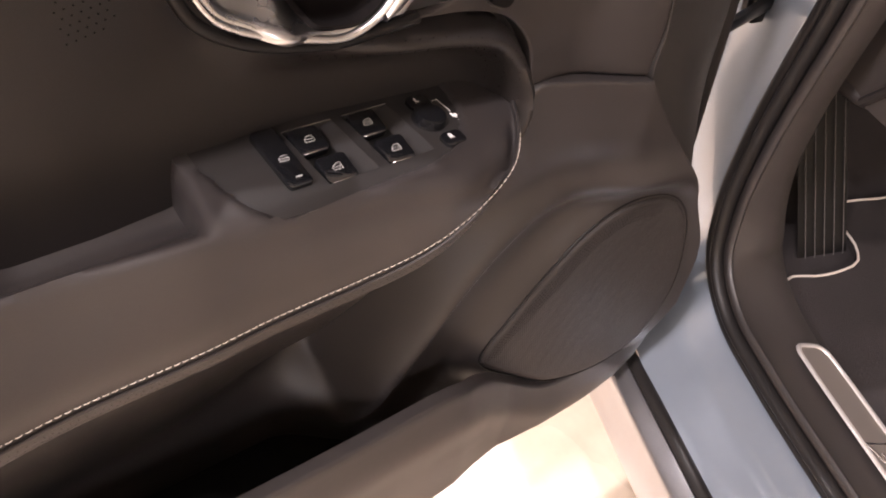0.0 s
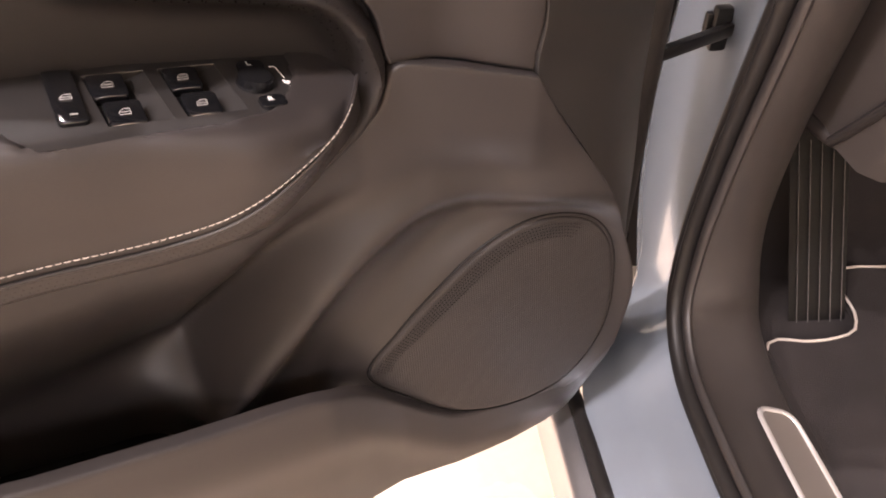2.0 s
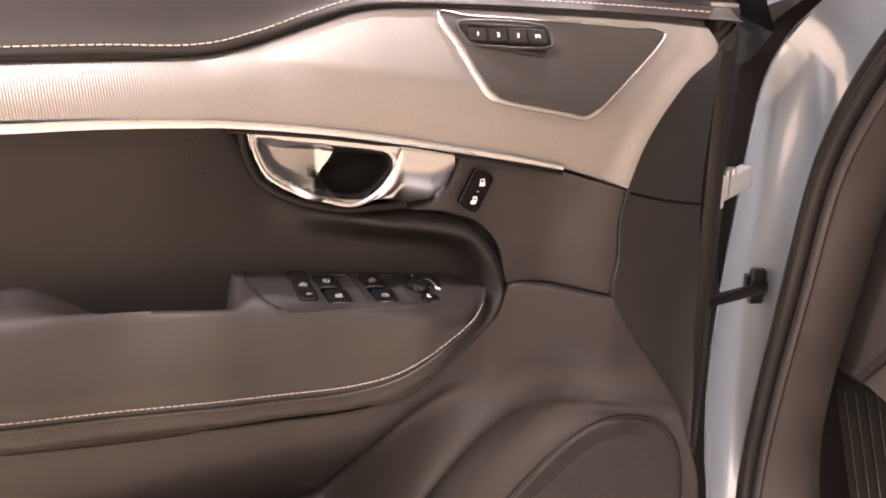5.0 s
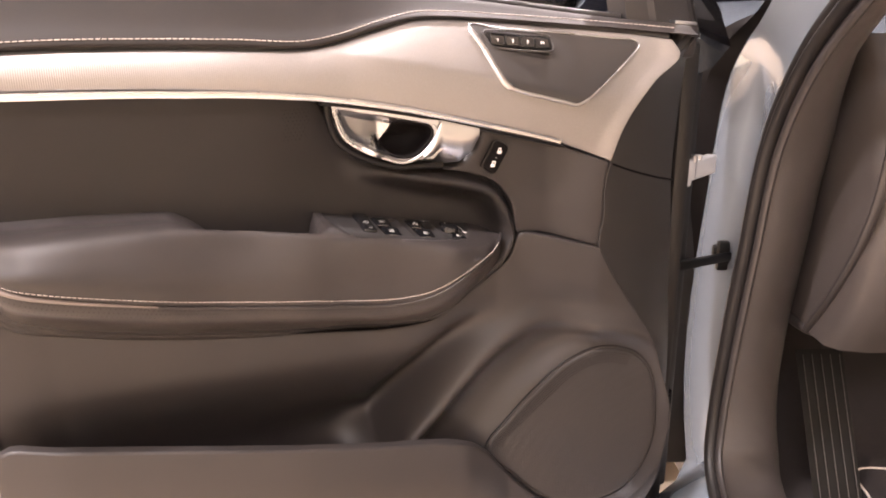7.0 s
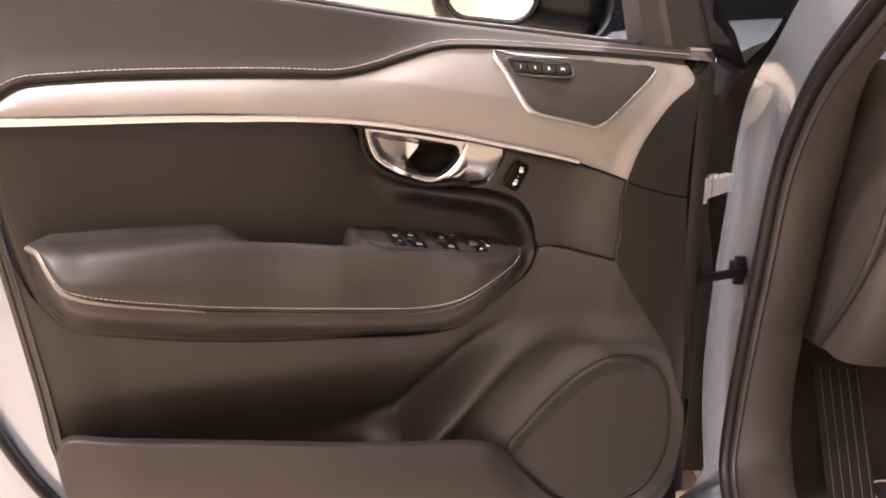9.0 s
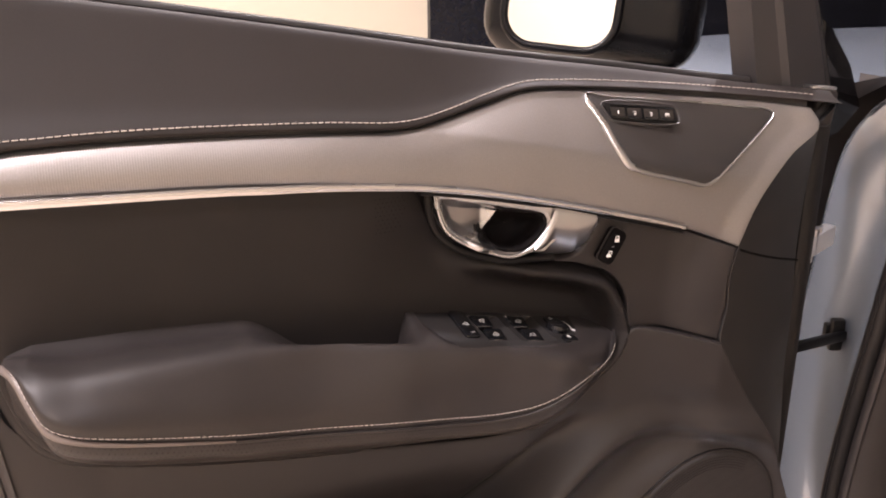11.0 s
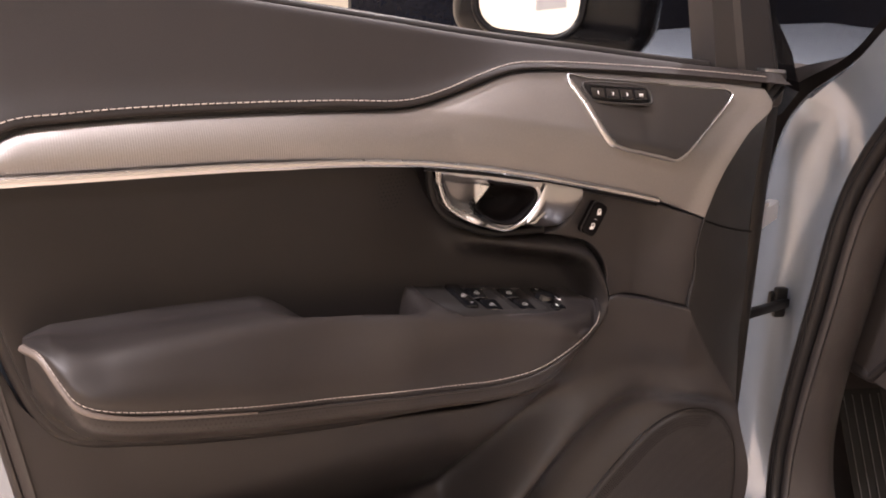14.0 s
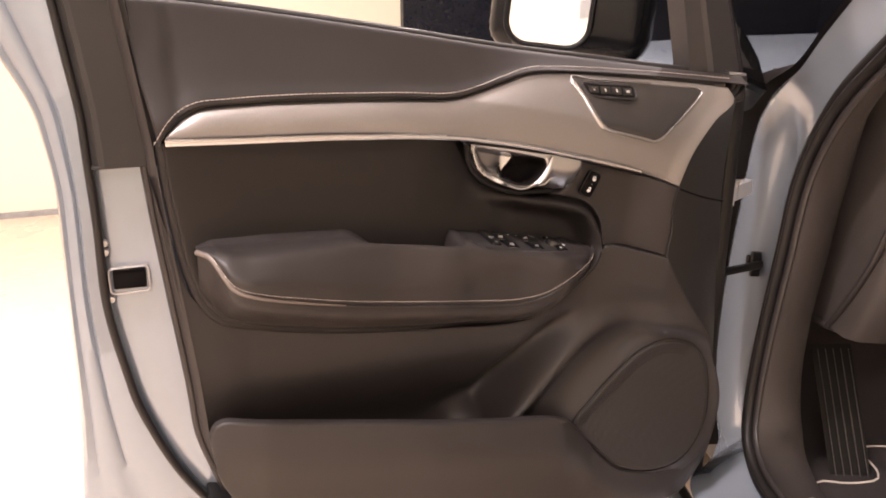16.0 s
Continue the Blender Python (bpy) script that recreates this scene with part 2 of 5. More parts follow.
def ribbed_metal(name):
    """Fine woven aluminium inlay: close upright ribs."""
    mat = surface(name, (0.290, 0.274, 0.267), 0.43, 0.80, 0.10, 700, 0, 6)
    nt = mat.node_tree
    bsdf = nt.nodes["Principled BSDF"]
    co = nt.nodes.new("ShaderNodeTexCoord")
    waves = []
    for direction, scale in (("X", 150.0), ("Z", 300.0)):
        w = nt.nodes.new("ShaderNodeTexWave")
        w.wave_type, w.bands_direction, w.wave_profile = "BANDS", direction, "SIN"
        w.inputs["Scale"].default_value, w.inputs["Distortion"].default_value = scale, 0.7
        nt.links.new(co.outputs["Object"], w.inputs["Vector"])
        waves.append(w)
    add = nt.nodes.new("ShaderNodeMath")
    add.operation = "MULTIPLY_ADD"
    add.inputs[1].default_value = 0.35
    nt.links.new(waves[1].outputs["Fac"], add.inputs[0])
    nt.links.new(waves[0].outputs["Fac"], add.inputs[2])
    bp = nt.nodes.new("ShaderNodeBump")
    bp.inputs["Strength"].default_value, bp.inputs["Distance"].default_value = 0.36, 0.0003
    nt.links.new(add.outputs[0], bp.inputs["Height"])
    nt.links.new(bp.outputs["Normal"], bsdf.inputs["Normal"])
    return mat


def punched(name, colour, rough, scale, depth):
    """A cover with a close mesh of tiny round holes."""
    mat = surface(name, colour, rough, 0.0, 0.10, 900, 0, 8, spec=0.36)
    nt = mat.node_tree
    bsdf = nt.nodes["Principled BSDF"]
    co = nt.nodes.new("ShaderNodeTexCoord")
    vor = nt.nodes.new("ShaderNodeTexVoronoi")
    vor.inputs["Scale"].default_value, vor.inputs["Randomness"].default_value = scale, 0.05
    nt.links.new(co.outputs["Object"], vor.inputs["Vector"])
    bp = nt.nodes.new("ShaderNodeBump")
    bp.invert = False
    bp.inputs["Strength"].default_value, bp.inputs["Distance"].default_value = depth, 0.0008
    nt.links.new(vor.outputs["Distance"], bp.inputs["Height"])
    nt.links.new(bp.outputs["Normal"], bsdf.inputs["Normal"])
    return mat


LEATHER = surface("charcoal_leather", (0.0255, 0.0220, 0.0213), 0.44, 0, 0.14, 1300, 0.22, 7, spec=0.42)
UPPER = surface("matt_upper_leather", (0.0265, 0.0230, 0.0223), 0.60, 0, 0.14, 1300, 0.22, 7, spec=0.25)
CENTRE = surface("dark_insert_leather", (0.0165, 0.0143, 0.0138), 0.48, 0, 0.14, 1300, 0.22, 7, spec=0.30)
SOFT = surface("soft_touch_plastic", (0.0255, 0.0222, 0.0216), 0.45, 0, 0.12, 1600, 0.25, 6, spec=0.42)
HARD = surface("grained_plastic", (0.0140, 0.0128, 0.0125), 0.50, 0, 0.12, 1400, 0.35, 8)
LINING = surface("brown_grey_lining", (0.046, 0.040, 0.038), 0.50, 0, 0.12, 1400, 0.3, 8)
HOLES = surface("perforation_black", (0.006, 0.005, 0.005), 0.8, 0, 0.0, 500, 0.0, 8, spec=0.08)
WELL = surface("black_satin_plastic", (0.008, 0.0075, 0.0075), 0.34, 0, 0.08, 1500, 0.05, 8, spec=0.18)
# bright metal that draws the highlights on key lips and recess edges
EDGE_GLINT = surface("key_edge_glint", (0.30, 0.28, 0.27), 0.18, 0.8, 0.05, 1500, 0.0, 8)
DARK = surface("dark_plastic", (0.022, 0.020, 0.020), 0.50, 0, 0.12, 1400, 0.25, 8)
FACIA = surface("graphite_facia", (0.030, 0.0275, 0.0265), 0.42, 0.0, 0.08, 1500, 0.12, 7)
SWITCH_PLATE = surface("matt_graphite_plate", (0.0185, 0.0168, 0.0162), 0.58, 0.0, 0.08, 1500, 0.12, 7, spec=0.25)
MIRROR_BLACK = surface("black_mirror_shell", (0.006, 0.006, 0.007), 0.22, 0, 0.10, 300, 0.0, 8, spec=0.22)
GLOSS = surface("piano_black", (0.007, 0.007, 0.008), 0.10, 0, 0.10, 300, 0.0, 8, coat=0.6)
RUBBER = surface("black_rubber", (0.015, 0.0135, 0.013), 0.42, 0, 0.15, 900, 0.15, 10, spec=0.3)
RUBBERB = surface("brown_grey_seal_lip", (0.030, 0.026, 0.025), 0.45, 0, 0.15, 900, 0.15, 10)
SATIN = surface("satin_chrome", (0.52, 0.525, 0.54), 0.28, 1.0, 0.05, 1500, 0.02, 6)
RIB_GREY = surface("grey_rib_plastic", (0.105, 0.098, 0.095), 0.45, 0.0, 0.10, 900, 0.05, 8)
BRIGHT = surface("bright_metal", (0.64, 0.635, 0.65), 0.24, 1.0, 0.04, 1500, 0.0, 6)
DECOR = ribbed_metal("ribbed_aluminium")
GRILLE = punched("speaker_mesh", (0.0235, 0.0205, 0.0198), 0.55, 420.0, 0.7)
TREAD = surface("brushed_tread_metal", (0.40, 0.36, 0.33), 0.42, 0.7, 0.06, 900, 0.05, 12, stretch=(1, 12, 1))
TREAD_EDGE = surface("pale_tread_edge", (0.80, 0.77, 0.75), 0.38, 0.6, 0.04, 900, 0.0, 12)
THREAD = surface("pale_thread", (0.54, 0.48, 0.43), 0.6, 0, 0.15, 2500, 0.2, 30)
PIPING_SHEEN = surface("taupe_piping_sheen", (0.15, 0.125, 0.11), 0.36, 0, 0.10, 1500, 0.1, 12)
PAINT = surface("silver_blue_paint", (0.270, 0.312, 0.368), 0.22, 0.40, 0.02, 60, 0.0, 5, coat=1.0)
WHITE = surface("printed_white", (0.85, 0.84, 0.82), 0.5, 0, 0.02, 800, 0.0, 10)
PALE_ZINC = surface("pale_coated_steel", (0.50, 0.50, 0.51), 0.42, 0.25, 0.06, 900, 0.05, 14)
STEEL = surface("zinc_steel", (0.42, 0.42, 0.44), 0.32, 0.9, 0.10, 900, 0.1, 14)
CARPET = surface("dark_carpet", (0.026, 0.021, 0.021), 0.95, 0, 0.5, 700, 1.0, 22, bump_dist=0.003)
MIRROR = surface("mirror_silver", (0.86, 0.87, 0.86), 0.02, 1.0, 0.0, 300, 0.0, 5)
FLOORM = surface("pale_polished_floor", (0.70, 0.58, 0.46), 0.28, 0, 0.05, 60, 0.02, 2.2)
WALLM = surface("cream_wall", (0.80, 0.75, 0.62), 0.7, 0, 0.03, 160, 0.05, 1.2)
NAVY = surface("dark_navy_panel", (0.010, 0.012, 0.020), 0.25, 0, 0.1, 40, 0.0, 2)
CEIL = surface("white_ceiling", (0.70, 0.67, 0.62), 0.8, 0, 0.03, 120, 0.05, 1.5)
PAPER = surface("poster_paper", (0.80, 0.76, 0.66), 0.6, 0, 0.03, 200, 0.0, 3)
GREY = surface("grey_print", (0.30, 0.30, 0.30), 0.6, 0, 0.2, 60, 0.0, 14)


# ---------------------------------------------------------------- the showroom
def slab(name, lo, hi, material, label, category):
    lo, hi = Vector(lo), Vector(hi)
    ob = part(name, moved(block(hi - lo, 0.0), Matrix.Translation((lo + hi) / 2)), material, None, smooth=False)
    return tagged(ob, label, category, kind="structure")


slab("floor", (-6.5, -4.2, -0.12), (6.2, 5.3, 0.0), FLOORM, "pale polished showroom floor", "floor")
slab("ceiling", (-6.5, -4.2, 3.4), (6.2, 5.3, 3.55), CEIL, "plain white showroom ceiling", "ceiling")
slab("wall_north", (-6.3, 5.1, 0.0), (1.72, 5.3, 3.4), WALLM, "cream painted showroom wall, brightly lit", "wall")
slab("wall_north_dark", (1.72, 5.04, 0.0), (6.0, 5.3, 3.4), NAVY, "dark navy glossy wall panelling", "wall")
slab("wall_south", (-6.3, -4.2, 0.0), (6.0, -4.0, 3.4), WALLM, "cream painted wall behind the car", "wall")
slab("wall_west", (-6.5, -4.2, 0.0), (-6.3, 5.3, 3.4), WALLM, "cream painted side wall", "wall")
slab("wall_east", (6.0, -4.2, 0.0), (6.2, 5.3, 3.4), NAVY, "dark glossy far side wall", "wall")
slab("baseboard", (-6.3, 5.06, 0.0), (1.70, 5.098, 0.035), GREY, "low grey baseboard along the wall", "baseboard")


def poster(x, y, z, w, h, turn, label):
    ob = thing("poster", (x, y, z - h / 2), label, "poster")
    m = pose(x, y, z, 90, 0, turn)
    part("sheet", moved(block((w, h, 0.006), 0.001), m), PAPER, ob, smooth=False)
    part("picture", moved(block((w * 0.30, h * 0.20, 0.004), 0.001), m @ pose(w * 0.02, h * 0.30, 0.004)), GREY, ob, "grey printed picture", smooth=False)
    for k in range(4):
        part("text_bar", moved(block((w * (0.50 - 0.05 * k), h * 0.018, 0.003), 0.0), m @ pose(w * 0.10, -h * (0.12 + 0.05 * k), 0.004)), GREY, ob, smooth=False)
    for k in range(2):
        part("text_bar", moved(block((w * 0.14, h * 0.03, 0.003), 0.0), m @ pose(-w * 0.36, -h * (0.32 + 0.06 * k), 0.004)), GREY, ob, smooth=False)
    return ob


poster(-2.30, -3.99, 2.05, 0.95, 0.80, 180, "printed sheet with picture and small text on wall")

# ---------------------------------------------------------------- the open front door
car = thing("car", (0.52, 0.07, 0.0), "silver-blue car, front door open on charcoal leather lining", "car")
door = body = car

BELT = [(-0.372, 1.332), (-0.300, 1.328), (-0.169, 1.312), (-0.012, 1.290), (0.167, 1.264), (0.340, 1.243), (0.488, 1.224), (0.585, 1.214)]
SEAM_UP = [(-0.341, 1.160), (-0.322, 1.186), (-0.296, 1.202), (-0.254, 1.2055), (-0.182, 1.207), (-0.026, 1.203), (0.052, 1.199), (0.100, 1.206), (0.150, 1.219), (0.197, 1.2285), (0.245, 1.2285), (0.348, 1.222), (0.459, 1.213), (0.560, 1.203), (0.585, 1.200)]
STRIP = [(-0.335, 1.169), (-0.261, 1.166), (-0.116, 1.161), (-0.036, 1.155), (0.049, 1.144), (0.139, 1.129), (0.237, 1.107), (0.342, 1.081), (0.378, 1.071), (0.455, 1.041)]
SX, SZ = np.array(STRIP).T
UX, UZ = np.array(SEAM_UP).T


def y_strip(x):
    return np.interp(x, [-0.34, -0.1, 0.1, 0.45], [0.330, 0.342, 0.349, 0.349])


def y_decor(x, z):
    zs, zt = np.interp(x, SX, SZ), np.interp(x, UX, UZ)
    t = np.clip((z - zs) / np.maximum(zt - zs, 0.02), 0, 1.1)
    rise = np.interp(x, [-0.34, 0.0, 0.1, 0.27, 0.395, 0.494, 0.56], [0.012, 0.020, 0.024, 0.026, 0.024, 0.022, 0.012])
    # upward tilt shapes in the brighter side of a shadow edge on the inlay
    lit_tilt = np.clip(np.asarray(z) - np.interp(x, [0.06, 0.13, 0.19, 0.28, 0.42], [1.199, 1.188, 1.176, 1.158, 1.125]), 0, 0.08) * smoothstep(0.05, 0.10, x) * smoothstep(0.56, 0.36, x)
    fold = np.clip(np.asarray(x) - np.interp(z, [1.041, 1.090, 1.143, 1.176], [0.425, 0.446, 0.491, 0.530]), 0, 0.04)
    return y_strip(x) + rise * t**2 - 0.003 * np.sin(np.clip(t, 0, 1) * np.pi) - 0.20 * fold + 0.40 * lit_tilt


def y_upper(x, z):
    zs, zb = np.interp(x, UX[1:], UZ[1:]), np.interp(x, *np.array(BELT).T)
    t = np.clip((z - zs) / np.maximum(zb - zs, 0.01), -0.2, 1)
    edge = y_decor(x, np.maximum(zs, z * 0 + zs)) - 0.007
    rise = np.interp(x, [-0.34, 0.2, 0.58], [0.045, 0.030, 0.020])
    return edge + rise * np.clip(t, 0, 1) ** 0.8 - 0.003 * np.exp(-((t - 0.05) / 0.12) ** 2)


patch("upper_panel", BELT, [(0.585, 1.214), (0.587, 1.200)], SEAM_UP[:-1] + [(0.587, 1.200)], [(-0.372, 1.332), (-0.360, 1.262), (-0.348, 1.200), (-0.341, 1.160)], y_upper, UPPER, door, "dark grey stitched leather upper door panel", nu=120, nv=24, r=0.006, skirt=0.05)
up3 = spline(SEAM_UP[:-1], 300)
off = np.stack([-np.gradient(up3[:, 1]), np.gradient(up3[:, 0])], 1)
off /= np.linalg.norm(off, axis=1)[:, None]
row = up3 + off * 0.0075
upper = bpy.data.objects["upper_panel"]
stitching("stitching", np.stack([row[:, 0], y_upper(row[:, 0], row[:, 1]) - 0.0006, row[:, 1]], 1), THREAD, upper, label="pale thread stitching", r=0.00045)
# belt seal along the window sill
belt = spline(BELT, 90)
sweep("belt_seal", np.stack([belt[:, 0], y_upper(belt[:, 0], belt[:, 1]) + 0.017, belt[:, 1] + 0.001], 1)[:-8], RUBBER, door, 0.008, 0.006, "black rubber window seal", up=(0, 0, 1))
panel_end = part("panel_end", moved(block((0.030, 0.034, 0.046), 0.008, 4), pose(0.586, 0.384, 1.193, 0, 6, -6)), LEATHER, door, "rounded leather end of the upper panel")
part("end_cap", moved(block((0.034, 0.018, 0.005), 0.002), pose(0.580, 0.378, 1.2165, 0, 5, -8)), SATIN, panel_end, "small silver trim cap")

DEC_TOP = [(-0.336, 1.168), (-0.319, 1.184), (-0.291, 1.1995), (-0.254, 1.203), (-0.108, 1.2015), (0.050, 1.1965), (0.084, 1.200), (0.147, 1.214), (0.194, 1.2245), (0.243, 1.2255), (0.400, 1.213), (0.497, 1.2035), (0.550, 1.196)]
DEC_FRONT = [(0.550, 1.196), (0.560, 1.176), (0.521, 1.143), (0.476, 1.090), (0.455, 1.041)]
patch("decor_inlay", DEC_TOP, DEC_FRONT, STRIP, [(-0.336, 1.168), (-0.335, 1.169)], lambda x, z: y_decor(x, z), DECOR, door, "brushed ribbed aluminium inlay panel", nu=110, nv=24, r=0.0025, skirt=0.015)
bar = spline(STRIP[:-1], 120)
lift = np.interp(bar[:, 0], [-0.08, 0.06, 0.20, 0.38], [-0.003, 0.0022, 0.0022, 0.0005])
set_in = np.interp(bar[:, 0], [-0.08, 0.06], [-0.004, -0.0015])
sweep("bright_strip", np.stack([bar[:, 0], y_strip(bar[:, 0]) + set_in, bar[:, 1] + lift], 1), BRIGHT, door, np.interp(bar[:, 0], [-0.33, 0.1, 0.38], [0.0045, 0.0034, 0.0026]), 0.0032, "bright satin metal strip", power=0.6, n=12)
strip_ob = bpy.data.objects["bright_strip"]
# bead added to draw the highlight along the strip's upper edge
sweep("strip_highlight", np.stack([bar[:, 0], y_strip(bar[:, 0]) + set_in - 0.0022, bar[:, 1] + lift + 0.0028], 1), SATIN, strip_ob, 0.0011, 0.0012, "thin bead for the strip's upper highlight", n=8)
far = bar[:, 0] > 0.06
gl = bar[far]
sweep("strip_gap", np.stack([gl[:, 0], y_strip(gl[:, 0]) + 0.001, gl[:, 1] + lift[far] - 0.0052], 1), WELL, strip_ob, 0.0026, 0.003, "black shadow gap under the strip", n=8)

# ---- centre insert behind the armrest
RIM = [(0.066, 1.136), (0.085, 1.100), (0.120, 1.066), (0.173, 1.0545), (0.244, 1.040), (0.290, 1.021), (0.314, 0.991), (0.325, 0.952), (0.312, 0.919), (0.263, 0.880), (0.213, 0.8465), (0.150, 0.8390), (0.052, 0.8490), (-0.125, 0.8775), (-0.229, 0.902), (-0.284, 0.922), (-0.305, 0.949), (-0.318, 0.988), (-0.327, 1.041), (-0.334, 1.108), (-0.337, 1.164)]
RIM_FINE = spline(RIM, 260)


def rim_distance(x, z):
    flat = np.stack([np.ravel(x), np.ravel(z)], 1)
    d = np.min(np.hypot(flat[:, None, 0] - RIM_FINE[None, :, 0], flat[:, None, 1] - RIM_FINE[None, :, 1]), axis=1)
    return d.reshape(np.shape(x))


def y_insert(x, z):
    x, z = np.asarray(x, float), np.asarray(z, float)
    base = np.interp(x, [-0.34, -0.2, 0.0, 0.15, 0.3], [0.346, 0.358, 0.372, 0.392, 0.394])
    d = rim_distance(x, z)
    swell = 0.044 * smoothstep(0.08, 0.22, x) * smoothstep(1.09, 1.055, z) + 0.008 * smoothstep(1.0, 0.9, z)
    scoop = 0.014 * np.exp(-(((x - 0.16) / 0.10) ** 2 + ((z - 1.07) / 0.035) ** 2))
    return base - swell * np.exp(-((d - 0.013) / 0.015) ** 2) + scoop


insert_top = [(-0.337, 1.164), (-0.261, 1.162), (-0.116, 1.1565), (-0.036, 1.150), (0.030, 1.143), (0.066, 1.136), (0.085, 1.100), (0.120, 1.066), (0.173, 1.0545), (0.244, 1.040), (0.290, 1.021)]
patch("centre_panel", insert_top, [(0.290, 1.021), (0.314, 0.991), (0.325, 0.952), (0.312, 0.919)], [(-0.284, 0.922), (-0.229, 0.902), (-0.125, 0.8775), (0.052, 0.8490), (0.150, 0.8390), (0.213, 0.8465), (0.263, 0.880), (0.312, 0.919)], [(-0.337, 1.164), (-0.334, 1.108), (-0.327, 1.041), (-0.318, 0.988), (-0.305, 0.949), (-0.284, 0.922)], y_insert, CENTRE, door, "charcoal leather centre insert", nu=110, nv=60, r=0.003, skirt=0.03)

centre = bpy.data.objects["centre_panel"]
# soft backing in the joint all round the insert
rb = RIM_FINE[30:]
sweep("joint_backing", np.stack([rb[:, 0], y_insert(rb[:, 0], rb[:, 1]) + 0.009, rb[:, 1]], 1), CENTRE, centre, 0.009, 0.004, "dark joint round the insert")
arc = spline([(0.150, 1.057), (0.200, 1.0485), (0.244, 1.039), (0.287, 1.020), (0.311, 0.990), (0.318, 0.957)], 44)
side = np.stack([np.gradient(arc[:, 1]), -np.gradient(arc[:, 0])], 1)
side *= -np.sign((side * (arc - np.array([0.18, 0.95]))).sum(1))[:, None] / np.linalg.norm(side, axis=1)[:, None]
spots = [arc[i] + side[i] * (0.008 + 0.0055 * k) for k in range(4) for i in range(k % 2, 44, 2)]
spots += [(0.026 + 0.0048 * i + 0.0024 * (j % 2), 1.094 + 0.0044 * j) for j in range(9) for i in range(7) if 0.026 + 0.0048 * i < 0.064 - 0.002 * (8 - j)]
spots = np.array(spots)
dots("perforation", np.stack([spots[:, 0], y_insert(spots[:, 0], spots[:, 1]), spots[:, 1]], 1), [(0, -1, 0)] * len(spots), 0.0006, centre, "rows of tiny punched holes", 0.0012)


# ---- front panel with the lock switch, between insert and front cover
SURROUND = [(0.066, 1.1415), (0.069, 1.115), (0.078, 1.088), (0.098, 1.068), (0.130, 1.055), (0.168, 1.049), (0.210, 1.050), (0.242, 1.052), (0.258, 1.064), (0.270, 1.097), (0.205, 1.1135), (0.140, 1.1295)]


def inside(x, z, outline):
    """Distance inside a closed curve, negative outside."""
    e = spline(outline, 160, closed=True)
    fx, fz = np.ravel(x).astype(float), np.ravel(z).astype(float)
    d = np.min(np.hypot(fx[:, None] - e[None, :, 0], fz[:, None] - e[None, :, 1]), axis=1)
    e2 = np.roll(e, -1, 0)
    cross = ((e[None, :, 1] > fz[:, None]) != (e2[None, :, 1] > fz[:, None])) & (fx[:, None] < (e2[:, 0] - e[:, 0])[None] * (fz[:, None] - e[None, :, 1]) / (e2[:, 1] - e[:, 1] + 1e-12)[None] + e[None, :, 0])
    return np.where(cross.sum(1) % 2 == 1, d, -d).reshape(np.shape(x))


def y_front(x, z):
    return 0.036 * smoothstep(-0.005, 0.009, inside(x, z, SURROUND)) + 0.363 - 0.018 * smoothstep(0.36, 0.45, x) + 0.004 * smoothstep(1.0, 0.93, z) + 0.012 * smoothstep(0.25, 0.10, x)


patch("front_panel", [(0.066, 1.137), (0.139, 1.1245), (0.237, 1.1025), (0.342, 1.0775), (0.378, 1.0675), (0.4535, 1.0395)], [(0.4535, 1.0395), (0.447, 1.000), (0.449, 0.965), (0.444, 0.9215)], [(0.328, 0.9495), (0.360, 0.9465), (0.410, 0.932), (0.444, 0.9215)],
      [(0.066, 1.137), (0.085, 1.100), (0.120, 1.065), (0.173, 1.053), (0.246, 1.042), (0.293, 1.023), (0.317, 0.992), (0.324, 0.960), (0.328, 0.9495)], y_front, SOFT, door, "dark grey soft-touch front trim panel", nu=110, nv=110, r=0.002, skirt=0.03)

# ---- lower lining with the swept speaker pod
LOW_TOP = [(-0.356, 1.120), (-0.342, 1.040), (-0.332, 0.986), (-0.312, 0.944), (-0.288, 0.918), (-0.231, 0.898), (-0.125, 0.8735), (0.052, 0.8450), (0.152, 0.8350), (0.216, 0.8425), (0.266, 0.876), (0.315, 0.915), (0.330, 0.9482), (0.360, 0.9452), (0.410, 0.9307), (0.444, 0.9202)]
RIDGE = [(0.130, 0.636), (0.162, 0.672), (0.208, 0.718), (0.250, 0.762), (0.298, 0.803), (0.350, 0.827), (0.410, 0.820), (0.475, 0.796), (0.54, 0.755)]
RX, RZ = spline(RIDGE, 120).T


SPEAKER = [(0.279, 0.638), (0.312, 0.679), (0.357, 0.719), (0.402, 0.750), (0.450, 0.764), (0.492, 0.758), (0.520, 0.742), (0.539, 0.713), (0.545, 0.665), (0.539, 0.603), (0.513, 0.555), (0.484, 0.533), (0.430, 0.526), (0.368, 0.545), (0.318, 0.590)]
SPK_MID = np.array([0.43, 0.645])


def y_speaker(x, z):
    d2 = ((np.asarray(x) - SPK_MID[0]) / 0.17) ** 2 + ((np.asarray(z) - SPK_MID[1]) / 0.14) ** 2
    return 0.3068 - 0.0863 * np.asarray(x) + 0.1009 * np.asarray(z) - 0.007 * np.clip(1 - d2, 0, 1)


